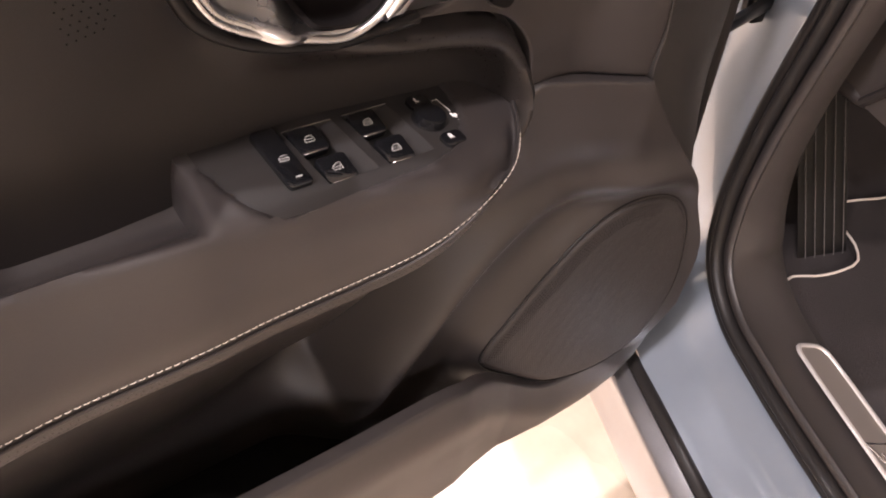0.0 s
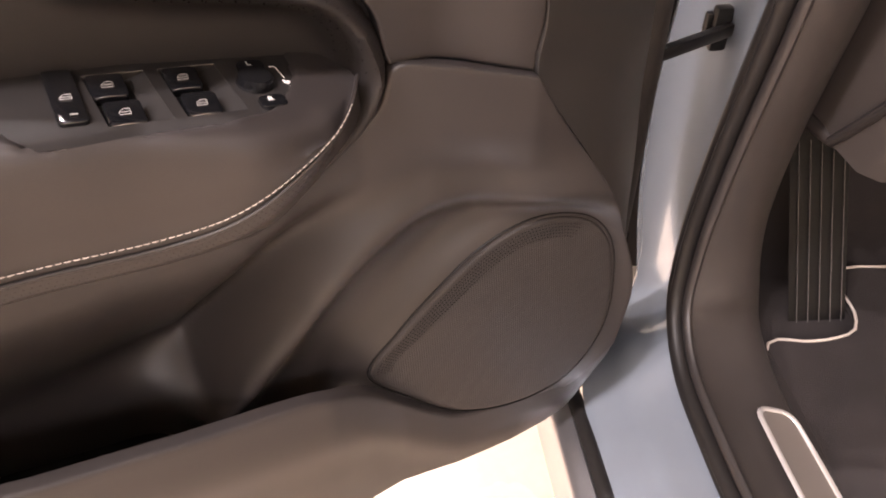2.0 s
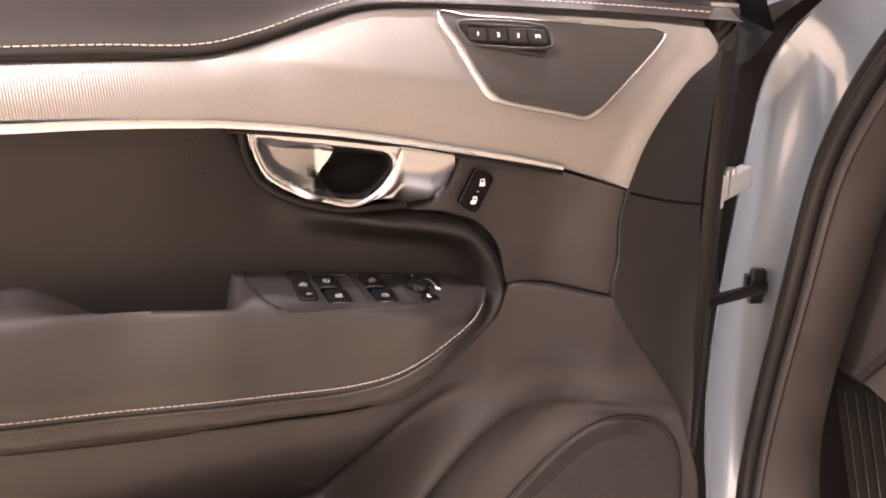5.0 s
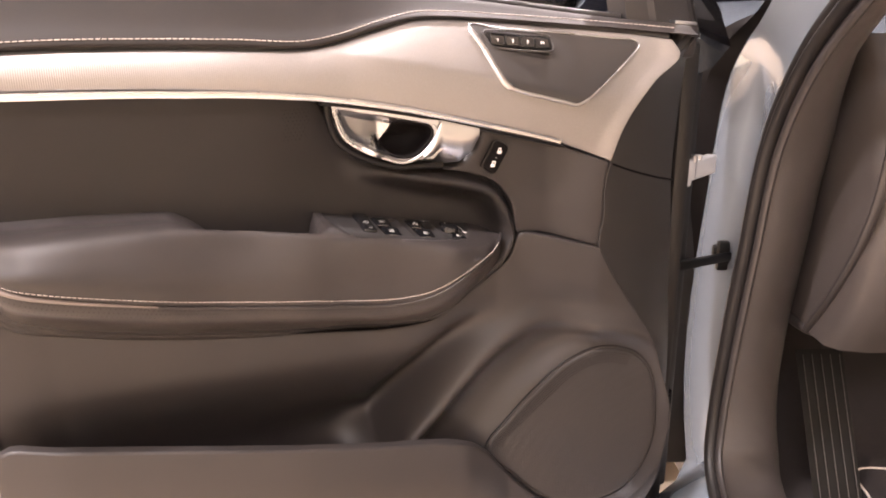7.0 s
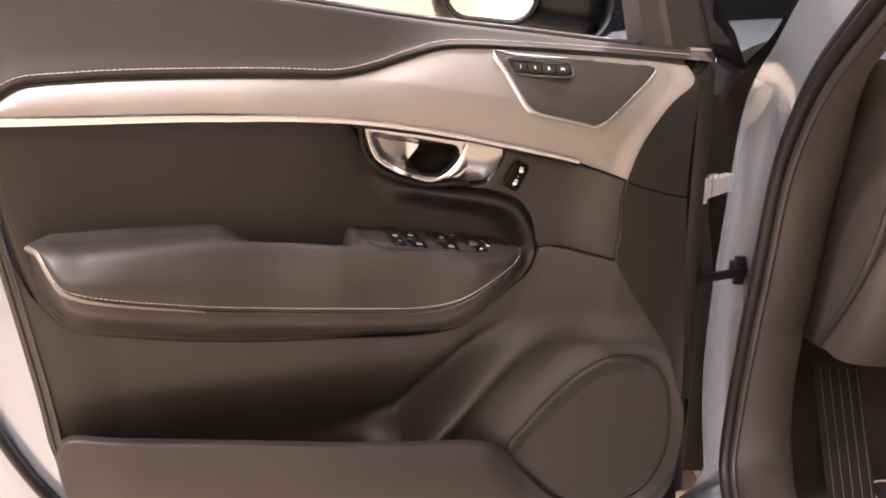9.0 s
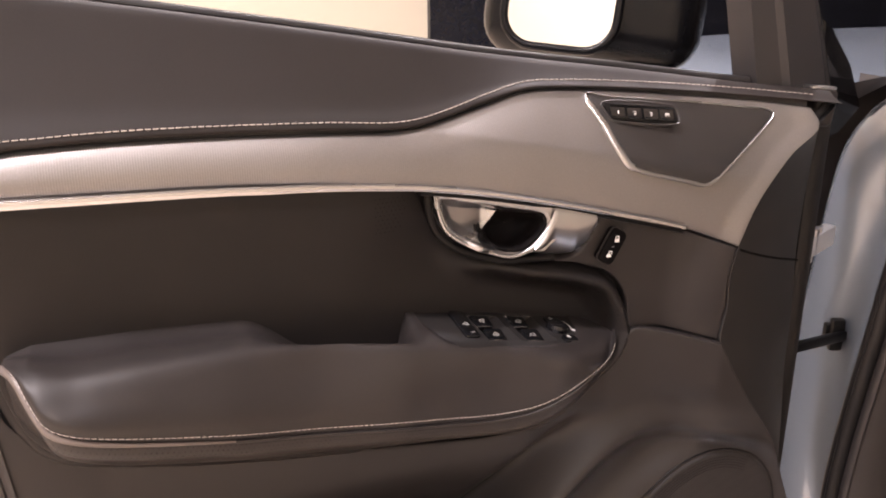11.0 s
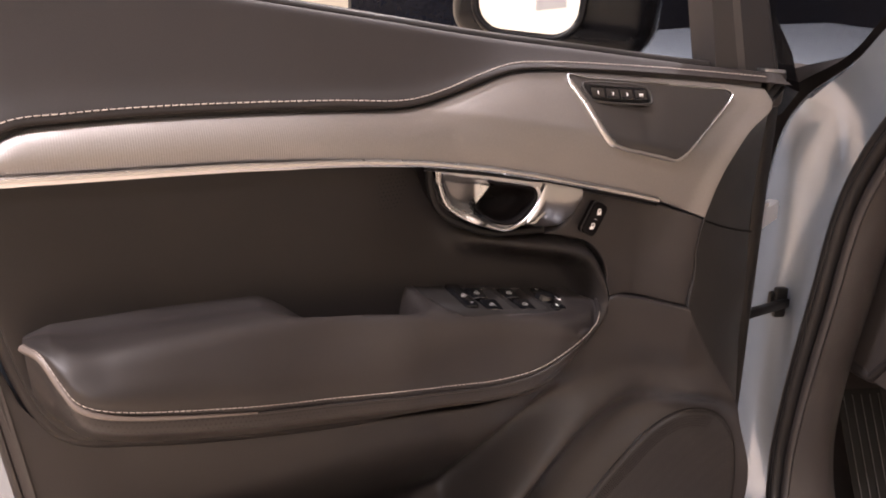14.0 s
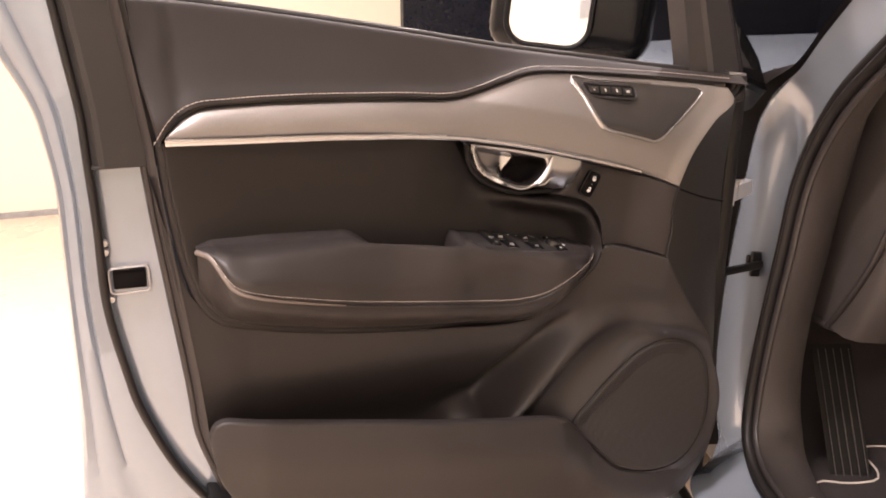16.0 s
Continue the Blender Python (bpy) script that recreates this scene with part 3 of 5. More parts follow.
def y_lower(x, z):
    x, z = np.asarray(x, float), np.asarray(z, float)
    base = np.interp(x, [-0.35, -0.25, 0.1, 0.3, 0.445], [0.352, 0.366, 0.378, 0.368, 0.340])
    base = base + 0.050 * smoothstep(0.82, 0.67, z) * smoothstep(0.30, 0.15, x) * smoothstep(-0.33, -0.25, x)
    below = np.interp(x, RX, RZ) - z
    pod = smoothstep(-0.055, 0.012, below) * smoothstep(0.06, 0.17, x)
    crest = np.exp(-((below - 0.008) / 0.021) ** 2) * smoothstep(0.08, 0.15, x) * smoothstep(0.56, 0.44, x)
    dip = np.exp(-((below - 0.060) / 0.030) ** 2) * smoothstep(0.10, 0.2, x) * smoothstep(0.46, 0.36, x)
    base = base + 0.034 * np.exp(-((below + 0.052) / 0.032) ** 2) * smoothstep(-0.04, 0.20, x) * smoothstep(0.34, 0.26, x) * smoothstep(0.86, 0.78, z)
    y = base + (0.366 - 0.05 * smoothstep(0.38, 0.55, x) - base) * pod - 0.016 * crest + 0.006 * dip
    return y + (y_speaker(x, z) + 0.0025 - y) * smoothstep(-0.042, 0.0, inside(x, z, SPEAKER))


patch("lower_panel", LOW_TOP, [(0.444, 0.9202), (0.473, 0.871), (0.526, 0.789), (0.559, 0.706), (0.572, 0.640), (0.560, 0.560)], [(-0.255, 0.560), (-0.100, 0.500), (0.150, 0.480), (0.350, 0.485), (0.480, 0.490), (0.560, 0.560)], [(-0.356, 1.120), (-0.340, 0.980), (-0.327, 0.884), (-0.317, 0.745), (-0.295, 0.660), (-0.255, 0.560)], y_lower, SOFT, door, "grey-brown soft lower door lining with swept pod", nu=190, nv=110, r=0.003, skirt=0.01)

# ---- speaker
speaker = disc("speaker_grille", SPEAKER, y_speaker, GRILLE, door, "dark speaker cover of fine mesh", n=120, rings=18, r=0.0035, skirt=0.03, middle=SPK_MID)
ring = spline(SPEAKER, 160, closed=True)
ring = ring + (ring - SPK_MID) / np.linalg.norm(ring - SPK_MID, axis=1)[:, None] * 0.003
sweep("speaker_rim", np.stack([ring[:, 0], y_speaker(ring[:, 0], ring[:, 1]) + 0.0035, ring[:, 1]], 1), WELL, speaker, 0.0013, 0.002, "thin dark rim", closed=True)
# coarser holes along the upper edge of the mesh
sp = spline(SPEAKER, 420, closed=True)
inn_s = (SPK_MID - sp) / np.linalg.norm(SPK_MID - sp, axis=1)[:, None]
spots = np.array([sp[i] + inn_s[i] * (0.006 + 0.0034 * k) for k in range(5) for i in range(k % 2, 150, 2)])
dots("coarse_holes", np.stack([spots[:, 0], y_speaker(spots[:, 0], spots[:, 1]), spots[:, 1]], 1), [(0, -1, 0)] * len(spots), 0.00085, speaker, "rows of coarser punched holes", 0.0010)

# ---- map pocket
POCKET_TOP = [(-0.319, 0.770), (-0.313, 0.786), (-0.300, 0.7935), (-0.269, 0.789), (-0.062, 0.745), (0.100, 0.709), (0.228, 0.680), (0.262, 0.655), (0.312, 0.590), (0.362, 0.542), (0.400, 0.5285), (0.435, 0.5195), (0.480, 0.5255), (0.520, 0.551), (0.551, 0.600)]


def y_pocket(x, z):
    top = np.interp(x, *np.array(POCKET_TOP).T)
    lip = np.interp(x, [-0.32, -0.25, 0.0, 0.23, 0.30, 0.55], [0.312, 0.300, 0.296, 0.306, 0.326, 0.330])
    return lip + 0.030 * smoothstep(0.04, 0.34, top - z) - 0.006 * np.exp(-((top - z - 0.05) / 0.04) ** 2)


patch("map_pocket", POCKET_TOP, [(0.551, 0.600), (0.566, 0.560), (0.550, 0.492), (0.506, 0.450)], [(-0.190, 0.450), (0.000, 0.4445), (0.200, 0.443), (0.400, 0.446), (0.506, 0.450)], [(-0.319, 0.770), (-0.312, 0.710), (-0.290, 0.655), (-0.250, 0.545), (-0.190, 0.450)], y_pocket, SOFT, door, "grey-brown moulded map pocket", nu=110, nv=40, r=0.004, skirt=0.010)
# ribbed insert lying deep inside the pocket
part("pocket_floor", moved(block((0.56, 0.095, 0.012), 0.004), pose(-0.05, 0.388, 0.600, 0, 11, 0)), WELL, door, "black rubbery pocket floor")

# ---- front cover towards the hinges
EDGE_IN = [(0.587, 1.1985), (0.561, 1.176), (0.522, 1.1425), (0.477, 1.090), (0.4555, 1.040), (0.4478, 1.000), (0.4498, 0.965), (0.445, 0.919), (0.474, 0.871), (0.527, 0.789), (0.560, 0.706), (0.573, 0.640), (0.568, 0.560), (0.552, 0.490), (0.508, 0.447)]
EDGE_OUT = [(0.604, 1.196), (0.596, 1.100), (0.593, 1.000), (0.607, 0.865), (0.621, 0.729), (0.624, 0.620), (0.618, 0.530), (0.594, 0.460), (0.540, 0.425)]
EI, EO = np.array(spline(EDGE_IN, 60)), np.array(spline(EDGE_OUT, 60))


def y_cover(x, z):
    zi = np.clip(z, 0.45, 1.197)
    a = np.interp(zi, EI[::-1, 1], EI[::-1, 0])
    b = np.interp(zi, EO[::-1, 1], EO[::-1, 0])
    t = np.clip((x - a) / np.maximum(b - a, 0.02), 0, 1)
    level = 0.345 + 0.010 * smoothstep(1.06, 1.14, z)
    beside = np.maximum(level, y_decor(a, zi) + 0.004)
    level = level + (beside - level) * smoothstep(1.035, 1.05, z)
    return level + np.maximum(0.392 + 0.010 * smoothstep(0.95, 0.80, z) - level, 0.008) * t**1.15


patch("front_cover", [EDGE_IN[0], EDGE_OUT[0]], EDGE_OUT, [EDGE_IN[-1], EDGE_OUT[-1]], EDGE_IN, y_cover, HARD, door, "dark grained plastic front edge cover", nu=26, nv=110, r=0.0008, skirt=0.03)
seam = np.array([(0.459, 1.036), (0.500, 1.021), (0.550, 1.005), (0.598, 0.992)])
sm = spline(seam, 24)
sweep("cover_seam", np.stack([sm[:, 0], y_cover(sm[:, 0], sm[:, 1]) + 0.0004, sm[:, 1]], 1), HOLES, door, 0.0016, 0.0012, "dark joint line")

# dark backing behind the joints round the inlay
dt = spline(DEC_TOP, 120)
sweep("joint_backing", np.stack([dt[:, 0], y_decor(dt[:, 0], dt[:, 1]) + 0.010, dt[:, 1] + 0.002], 1), DARK, door, 0.008, 0.003, "dark joint behind the inlay")
sweep("joint_backing", np.stack([EI[:, 0], y_cover(EI[:, 0], EI[:, 1]) + 0.010, EI[:, 1]], 1), HARD, door, 0.008, 0.004, "dark joint behind the edge cover")

# ---- switch block frame: the armrest's top is flush with it
SW = Matrix.Translation((0.1585, 0.354, 0.9735)) @ Euler((radians(8.5), radians(11), radians(4))).to_matrix().to_4x4() @ Matrix.Diagonal((1.04, 1.04, 1.0, 1.0))
SWN = SW.to_3x3().col[2].normalized()
SWO = SW.translation


def z_plate(x, y):
    return SWO.z - (SWN.x * (x - SWO.x) + SWN.y * (y - SWO.y)) / SWN.z + 0.0062


PLATE = [(-0.088, 0.050), (-0.085, -0.010), (-0.073, -0.032), (-0.055, -0.0355), (0.030, -0.0350), (0.068, -0.0270), (0.092, 0.000), (0.099, 0.025), (0.094, 0.050)]


def sunk(x, y, z):
    """Lowers the padding where the switch panel sits in it."""
    p = SW.inverted() @ Vector((x, y, z))
    if abs(p.x) > 0.12 or abs(p.y) > 0.07 or p.z < -0.006:
        return (x, y, z)
    drop = 0.0150 * float(smoothstep(0.0015, 0.007, inside(np.array([p.x]), np.array([p.y]), PLATE)[0]))
    return tuple(Vector((x, y, z)) - SWN * drop)


# ---- armrest
ST = np.array([(-0.311, 0.327, 1.028), (-0.298, 0.303, 1.026), (-0.286, 0.282, 1.006), (-0.276, 0.272, 0.991), (-0.257, 0.268, 0.981), (-0.145, 0.285, 0.947), (-0.060, 0.303, 0.9258), (0.030, 0.3075, 0.9106), (0.067, 0.312, 0.904), (0.138, 0.3135, 0.895), (0.180, 0.308, 0.900), (0.208, 0.303, 0.9125), (0.236, 0.302, 0.930), (0.262, 0.309, 0.944), (0.282, 0.328, 0.954), (0.297, 0.354, 0.957)])
st = spline(ST, 150)
tops, unders = [], []
for x, ys, zs in st:
    zb = np.interp(x, [-0.311, -0.29, -0.21, -0.085, 0.0, 0.1, 0.2, 0.27, 0.297], [1.030, 1.036, 1.034, 1.026, 1.012, 0.998, 0.976, 0.962, 0.953])
    yb = float(y_insert(x, zb)) + 0.006
    grow = smoothstep(-0.311, -0.25, x) * smoothstep(0.302, 0.245, x)
    cup = smoothstep(-0.115, -0.045, x) * smoothstep(0.056, 0.046, x)
    zb = zb - 0.0025 * smoothstep(0.050, 0.072, x) * smoothstep(0.288, 0.262, x)
    zb2 = zb - 0.034 * cup
    zk = zs + (zb - zs) * np.interp(x, [-0.31, -0.2, 0.1, 0.3], [0.62, 0.72, 0.74, 0.7])
    pts = [(yb, zb2), (yb + (ys - yb) * 0.30, zb2 - 0.002 - 0.004 * grow), (yb + (ys - yb) * 0.52, zb - (zb - zb2) * 0.75 - 0.006 * grow), (yb + (ys - yb) * 0.74, zb - 0.012 * grow), (ys + 0.008 * grow, zk - 0.008 * grow), (ys - 0.004 * grow, zs + (zk - zs) * 0.42), (ys, zs)]
    flat = float(smoothstep(0.046, 0.066, x) * smoothstep(0.300, 0.262, x))
    pts = [(y, z + (z_plate(x, y) - z) * flat * (1.0 if k < 3 else 0.0)) for k, (y, z) in enumerate(pts)]
    soft_flat = float(smoothstep(-0.05, 0.12, x) * smoothstep(0.300, 0.262, x))
    crest_on = float(smoothstep(0.255, 0.205, x))
    pts[3] = (pts[3][0] + (ys + 0.010 - 0.011 * crest_on - pts[3][0]) * soft_flat, pts[3][1] + (z_plate(x, ys - 0.001) - 0.001 - pts[3][1]) * soft_flat)
    pts[4] = (pts[4][0] + (ys + 0.002 - 0.0085 * crest_on - pts[4][0]) * soft_flat, pts[4][1] + (z_plate(x, ys) - 0.013 - pts[4][1]) * soft_flat)
    sec = spline(pts, 34)
    tops.append([sunk(x, y, z) for y, z in sec])
    zr = np.interp(x, [-0.311, -0.303, -0.28, -0.229, -0.125, 0.052, 0.15, 0.2, 0.25, 0.297], [0.968, 0.951, 0.925, 0.904, 0.8795, 0.851, 0.842, 0.846, 0.879, 0.916])
    yr = float(y_insert(x, zr)) + 0.004
    band = min(0.019 * float(smoothstep(-0.311, -0.27, x) * smoothstep(0.302, 0.22, x)), 0.45 * (zs - zr)) + 0.001
    sec = spline([(ys + 0.001, zs - 0.001), (ys + 0.10 * band, zs - 0.5 * band), (ys + 0.30 * band, zs - band), (ys + 0.30 * band + (yr - ys) * 0.45, zs - band + (zr - zs + band) * 0.60), (yr, zr)], 44)
    unders.append([(x, y, z) for y, z in sec])

armrest = loft("armrest", tops, LEATHER, door, "padded charcoal leather armrest", sharp=70)
loft("armrest_underside", unders, LEATHER, armrest, "perforated leather underside", sharp=70)
line = np.array([np.array(t)[-2] * 0.6 + np.array(t)[-3] * 0.4 for t in tops])
un = np.array(unders)
du, dv = np.gradient(un, axis=0), np.gradient(un, axis=1)
nn = np.cross(dv, du)
nn *= np.where(nn[..., 1:2] > 0, -1, 1)
spots = [(i, j, k % 2) for k, j in enumerate((2, 4, 6, 8)) for i in range(12, 138)]
dots("perforation", [un[i, j] if not odd else (un[i, j] + un[i + 1, j]) / 2 for i, j, odd in spots], [nn[i, j] for i, j, odd in spots], 0.00052, armrest, "rows of tiny punched holes")
stitching("stitching", line + np.array([0, -0.0012, 0]), THREAD, armrest, label="pale thread stitching", pitch=0.0052, long=0.0036, r=0.00034)
edge_line = st + np.array([0, -0.0008, -0.0012])
tip = int(np.argmax(st[:, 0] > -0.13))
sweep("piping", edge_line[tip - 1:], LEATHER, armrest, 0.0016, None, "rolled leather edge")
# paler and tapering at the rear tip: the reflection is put into the colour
sweep("piping", edge_line[:tip], PIPING_SHEEN, armrest, np.interp(np.linspace(0, 1, tip), [0, 0.3, 1], [0.0038, 0.0028, 0.0010]), None, "taupe rolled edge piping, lightened for its sheen")

# ---- switch block on the armrest
def prism(outline, z0, z1, n=60, r=0.002, closed=True):
    """A slab with a rounded upper edge over a closed curve in its own plane."""
    o = spline(outline, n, closed=True) if closed else np.array(outline, float)
    mid = o.mean(0)
    n = len(o)
    rings = [(0.0, z0), (0.0, z1 - r), (r * 0.3, z1 - r * 0.25), (r, z1)]
    bm = bmesh.new()
    rows = []
    for inset, z in rings:
        d = (mid - o) / np.linalg.norm(mid - o, axis=1)[:, None]
        rows.append([bm.verts.new((*(p + q * inset), z)) for p, q in zip(o, d)])
    for a, b in zip(rows, rows[1:]):
        for i in range(n):
            bm.faces.new((a[i], a[(i + 1) % n], b[(i + 1) % n], b[i]))
    bm.faces.new(rows[-1])
    return bm


def rounded(w, h, r, k=5):
    """Corners of a rounded rectangle."""
    out = []
    for cx, cy, a0 in ((w / 2 - r, h / 2 - r, 0), (-w / 2 + r, h / 2 - r, 90), (-w / 2 + r, -h / 2 + r, 180), (w / 2 - r, -h / 2 + r, 270)):
        out += [(cx + r * math.cos(radians(a0 + 90 * j / k)), cy + r * math.sin(radians(a0 + 90 * j / k))) for j in range(k + 1)]
    return out


def holed_plate(outline, holes, z0, z1, floor):
    """A slab whose upper face is cut by recesses; each recess has upright walls and an open bottom at the height floor."""
    bm = bmesh.new()
    o = spline(outline, 90, closed=True)
    d = (o.mean(0) - o) / np.linalg.norm(o.mean(0) - o, axis=1)[:, None]
    rows = [[bm.verts.new((*(p + q * i), z)) for p, q in zip(o, d)] for i, z in ((0.0, z0), (0.0, z1 - 0.0010), (0.0004, z1 - 0.0002), (0.0012, z1))]
    for a, b in zip(rows, rows[1:]):
        for i in range(len(o)):
            bm.faces.new((a[i], a[(i + 1) % len(o)], b[(i + 1) % len(o)], b[i]))
    rims = [rows[-1]]
    for h in holes:
        top = [bm.verts.new((x, y, z1)) for x, y in h]
        low = [bm.verts.new((x, y, floor)) for x, y in h]
        for i in range(len(h)):
            bm.faces.new((top[i], top[(i + 1) % len(h)], low[(i + 1) % len(h)], low[i]))
        rims.append(top)
    edges = [bm.edges.get((r[i], r[(i + 1) % len(r)])) or bm.edges.new((r[i], r[(i + 1) % len(r)])) for r in rims for i in range(len(r))]
    bmesh.ops.triangle_fill(bm, use_beauty=True, use_dissolve=False, edges=edges, normal=(0, 0, 1))
    return bm


def recess_outline(wx):
    return [(-0.0315 + wx, 0.0292), (0.0045 + wx, 0.0292), (0.0090 + wx, -0.0215), (-0.0280 + wx, -0.0215)]


switch = part("switch_panel", moved(holed_plate(PLATE, [recess_outline(0.0), recess_outline(0.0445)], -0.012, 0.0042, -0.0035), SW), SWITCH_PLATE, door, "graphite window and mirror switch panel", sharp=30)


def rocker(x, y, w, h, tilt, name="window_switch"):
    """A glossy rocker with a raised, curled front lip."""
    m = SW @ pose(x, y, 0.0008, tilt, 0, 0)
    key = part(name, moved(prism(rounded(w, h, 0.003), -0.002, 0.0045, 0, 0.0012, False), m), GLOSS, switch, "glossy black window switch")
    lip = [(-w * 0.42, -h * 0.47, 0.003), (-w * 0.2, -h * 0.53, 0.0052), (w * 0.15, -h * 0.53, 0.0052), (w * 0.42, -h * 0.47, 0.003)]
    v, f = tube_mesh(np.array([m @ Vector(p) for p in spline(lip, 14)]), 0.0004, 0.0006, (0, 0, 1), 8)
    mesh_ob("switch_lip", v, f, EDGE_GLINT, switch, "curled lip, bright for its highlight")
    return key, m


def glyph_window(m, parent, s=0.0042):
    """The little car-window mark: a slanted frame with a bar in it."""
    o = [(-0.75, -0.50), (-0.75, 0.00), (-0.10, 0.55), (0.75, 0.55), (0.75, -0.50)]
    pts = [m @ Vector((x * s, y * s, 0.0050)) for x, y in o]
    v, f = tube_mesh(np.array(pts), 0.00015, 0.00014, tuple((m.to_3x3() @ Vector((0, 0, 1)))), 6, closed=True)
    v2, f2 = tube_mesh(np.array([m @ Vector((-0.6 * s, -0.02 * s, 0.0050)), m @ Vector((0.7 * s, -0.02 * s, 0.0050))]), 0.00014, 0.00014, tuple((m.to_3x3() @ Vector((0, 0, 1)))), 6)
    return mesh_ob("switch_symbol", np.vstack([v, v2]), f + [tuple(i + len(v) for i in g) for g in f2], WHITE, parent, "white window symbol")


# the recess beside each pair of switches rises to the front; its low part is black for shade
for wx in (0.0, 0.0445):
    h = recess_outline(wx)
    ramp = []
    for t, z in ((0.0, -0.0032), (0.45, -0.0030), (0.70, -0.0016), (0.92, 0.0022), (1.0, 0.0038)):
        a, b = np.array(h[0]) * (1 - t) + np.array(h[1]) * t, np.array(h[3]) * (1 - t) + np.array(h[2]) * t
        ramp.append([tuple(SW @ Vector((*(a + (b - a) * q), z))) for q in np.linspace(0.003, 0.997, 8)])
    loft("recess_shade", ramp[:3], WELL, switch, "floor of the switch recess, black for its shade", sharp=70)
    loft("switch_recess", ramp[2:], SWITCH_PLATE, switch, "graphite ramp of the switch recess", sharp=70)
    # bright tube in place of the highlight on the recess's rear edge
    v, f = tube_mesh(np.array([SW @ Vector((x, y, 0.0043)) for x, y in spline([(-0.0315 + wx, 0.0293), (-0.014 + wx, 0.0294), (0.0045 + wx, 0.0293)], 12)]), 0.0003, 0.0003, (0, 0, 1), 6)
    mesh_ob("recess_glint", v, f, EDGE_GLINT, switch, "thin bright line for the edge highlight")
for x, y in ((-0.0195, 0.0175), (-0.0165, -0.0105), (0.0250, 0.0175), (0.0280, -0.0105)):
    key, m = rocker(x, y, 0.0215, 0.0200, 9)
    glyph_window(m, switch)
child = part("child_lock_switch", moved(prism(rounded(0.0165, 0.050, 0.003), -0.002, 0.0045, 0, 0.0012, False), SW @ pose(-0.0445, 0.0075, 0.0035, 2, 0, 0)), GLOSS, switch, "glossy black child lock switch")
glyph_window(SW @ pose(-0.0445, 0.0050, 0.0035), switch, 0.0042)
part("lamp_bar", moved(block((0.0042, 0.0010, 0.0006), 0.0), SW @ pose(-0.0435, -0.0115, 0.0083)), GREY, switch, "small unlit indicator bar")
knob_m = SW @ pose(0.0675, 0.004, 0.004)
knob = bmesh.new()
bmesh.ops.create_cone(knob, cap_ends=True, segments=36, radius1=0.0125, radius2=0.0110, depth=0.008)
bmesh.ops.bevel(knob, geom=[e for e in knob.edges if all(v.co.z > 0 for v in e.verts)], offset=0.0012, segments=2, affect="EDGES")
part("mirror_adjuster", moved(knob, knob_m @ pose(0, 0, 0.003)), GLOSS, switch, "glossy black mirror adjuster")
for dy, txt in ((0.0205, "L"), (-0.0190, "R")):
    b = part("mirror_button", moved(prism(rounded(0.0175, 0.0125, 0.004), -0.002, 0.0035, 0, 0.001, False), SW @ pose(0.0675 + 0.003, dy, 0.0035)), GLOSS, switch, "glossy black mirror select button")
    lettering(txt, 0.0060, SW @ pose(0.0690, dy + 0.001, 0.0075), WHITE, switch, label="white letter " + txt)
for s in (1, -1):
    pts = np.array([SW @ Vector((0.0825, s * 0.0185 + 0.001, 0.0046)), SW @ Vector((0.0865, s * 0.0185 + 0.001, 0.0046)), SW @ Vector((0.0880, s * 0.0045 + 0.001, 0.0046))])
    sweep("mirror_bracket", pts, WHITE, switch, 0.00035, 0.0002, up=tuple(SW.to_3x3() @ Vector((0, 0, 1))), n=6)
part("mirror_symbol", joined(moved(block((0.0042, 0.0026, 0.0006), 0.0005), SW @ pose(0.0880, 0.001, 0.0046)), moved(block((0.0012, 0.0056, 0.0006), 0.0), SW @ pose(0.0872, 0.001, 0.0047, 0, 0, 25))), WHITE, switch, "white mirror symbol")

# ---- inner door handle
def y_handle(x):
    return np.interp(x, [0.07, 0.27], [0.352, 0.345])


HANDLE_TOP = [(0.0785, 1.1375), (0.140, 1.1255), (0.205, 1.1120), (0.2625, 1.0975)]
HANDLE_LOW = [(0.0785, 1.1375), (0.0820, 1.1165), (0.0908, 1.0960), (0.1115, 1.0798), (0.1395, 1.0673), (0.1640, 1.0606), (0.1850, 1.0640), (0.2020, 1.0640)]
WELL_RIM = [(0.1600, 1.1105), (0.1490, 1.0975), (0.1400, 1.0845), (0.1435, 1.0738), (0.1587, 1.0675), (0.1753, 1.0672), (0.1915, 1.0772), (0.2030, 1.0945), (0.1990, 1.1050), (0.1800, 1.1095)]
DISH = [(0.0850, 1.1310), (0.0875, 1.113), (0.0960, 1.0965), (0.1150, 1.0830), (0.1409, 1.0715), (0.1637, 1.0650), (0.1830, 1.0700), (0.1990, 1.0850), (0.2050, 1.0970), (0.2000, 1.1065), (0.1567, 1.1170), (0.1154, 1.1255)]


def y_plate(x, z):
    """The handle's face: a flat band with the dish sloping in towards the opening."""
    x = np.asarray(x, float)
    deep = np.interp(x, [0.085, 0.120, 0.140, 0.165, 0.190, 0.205], [0.007, 0.020, 0.028, 0.020, 0.008, 0.003])
    fold = 0.010 * np.exp(-(((x - 0.128) / 0.014) ** 2 + ((z - 1.078) / 0.010) ** 2))
    return y_handle(x) + deep * smoothstep(0.0, 0.011, inside(x, z, DISH)) - fold


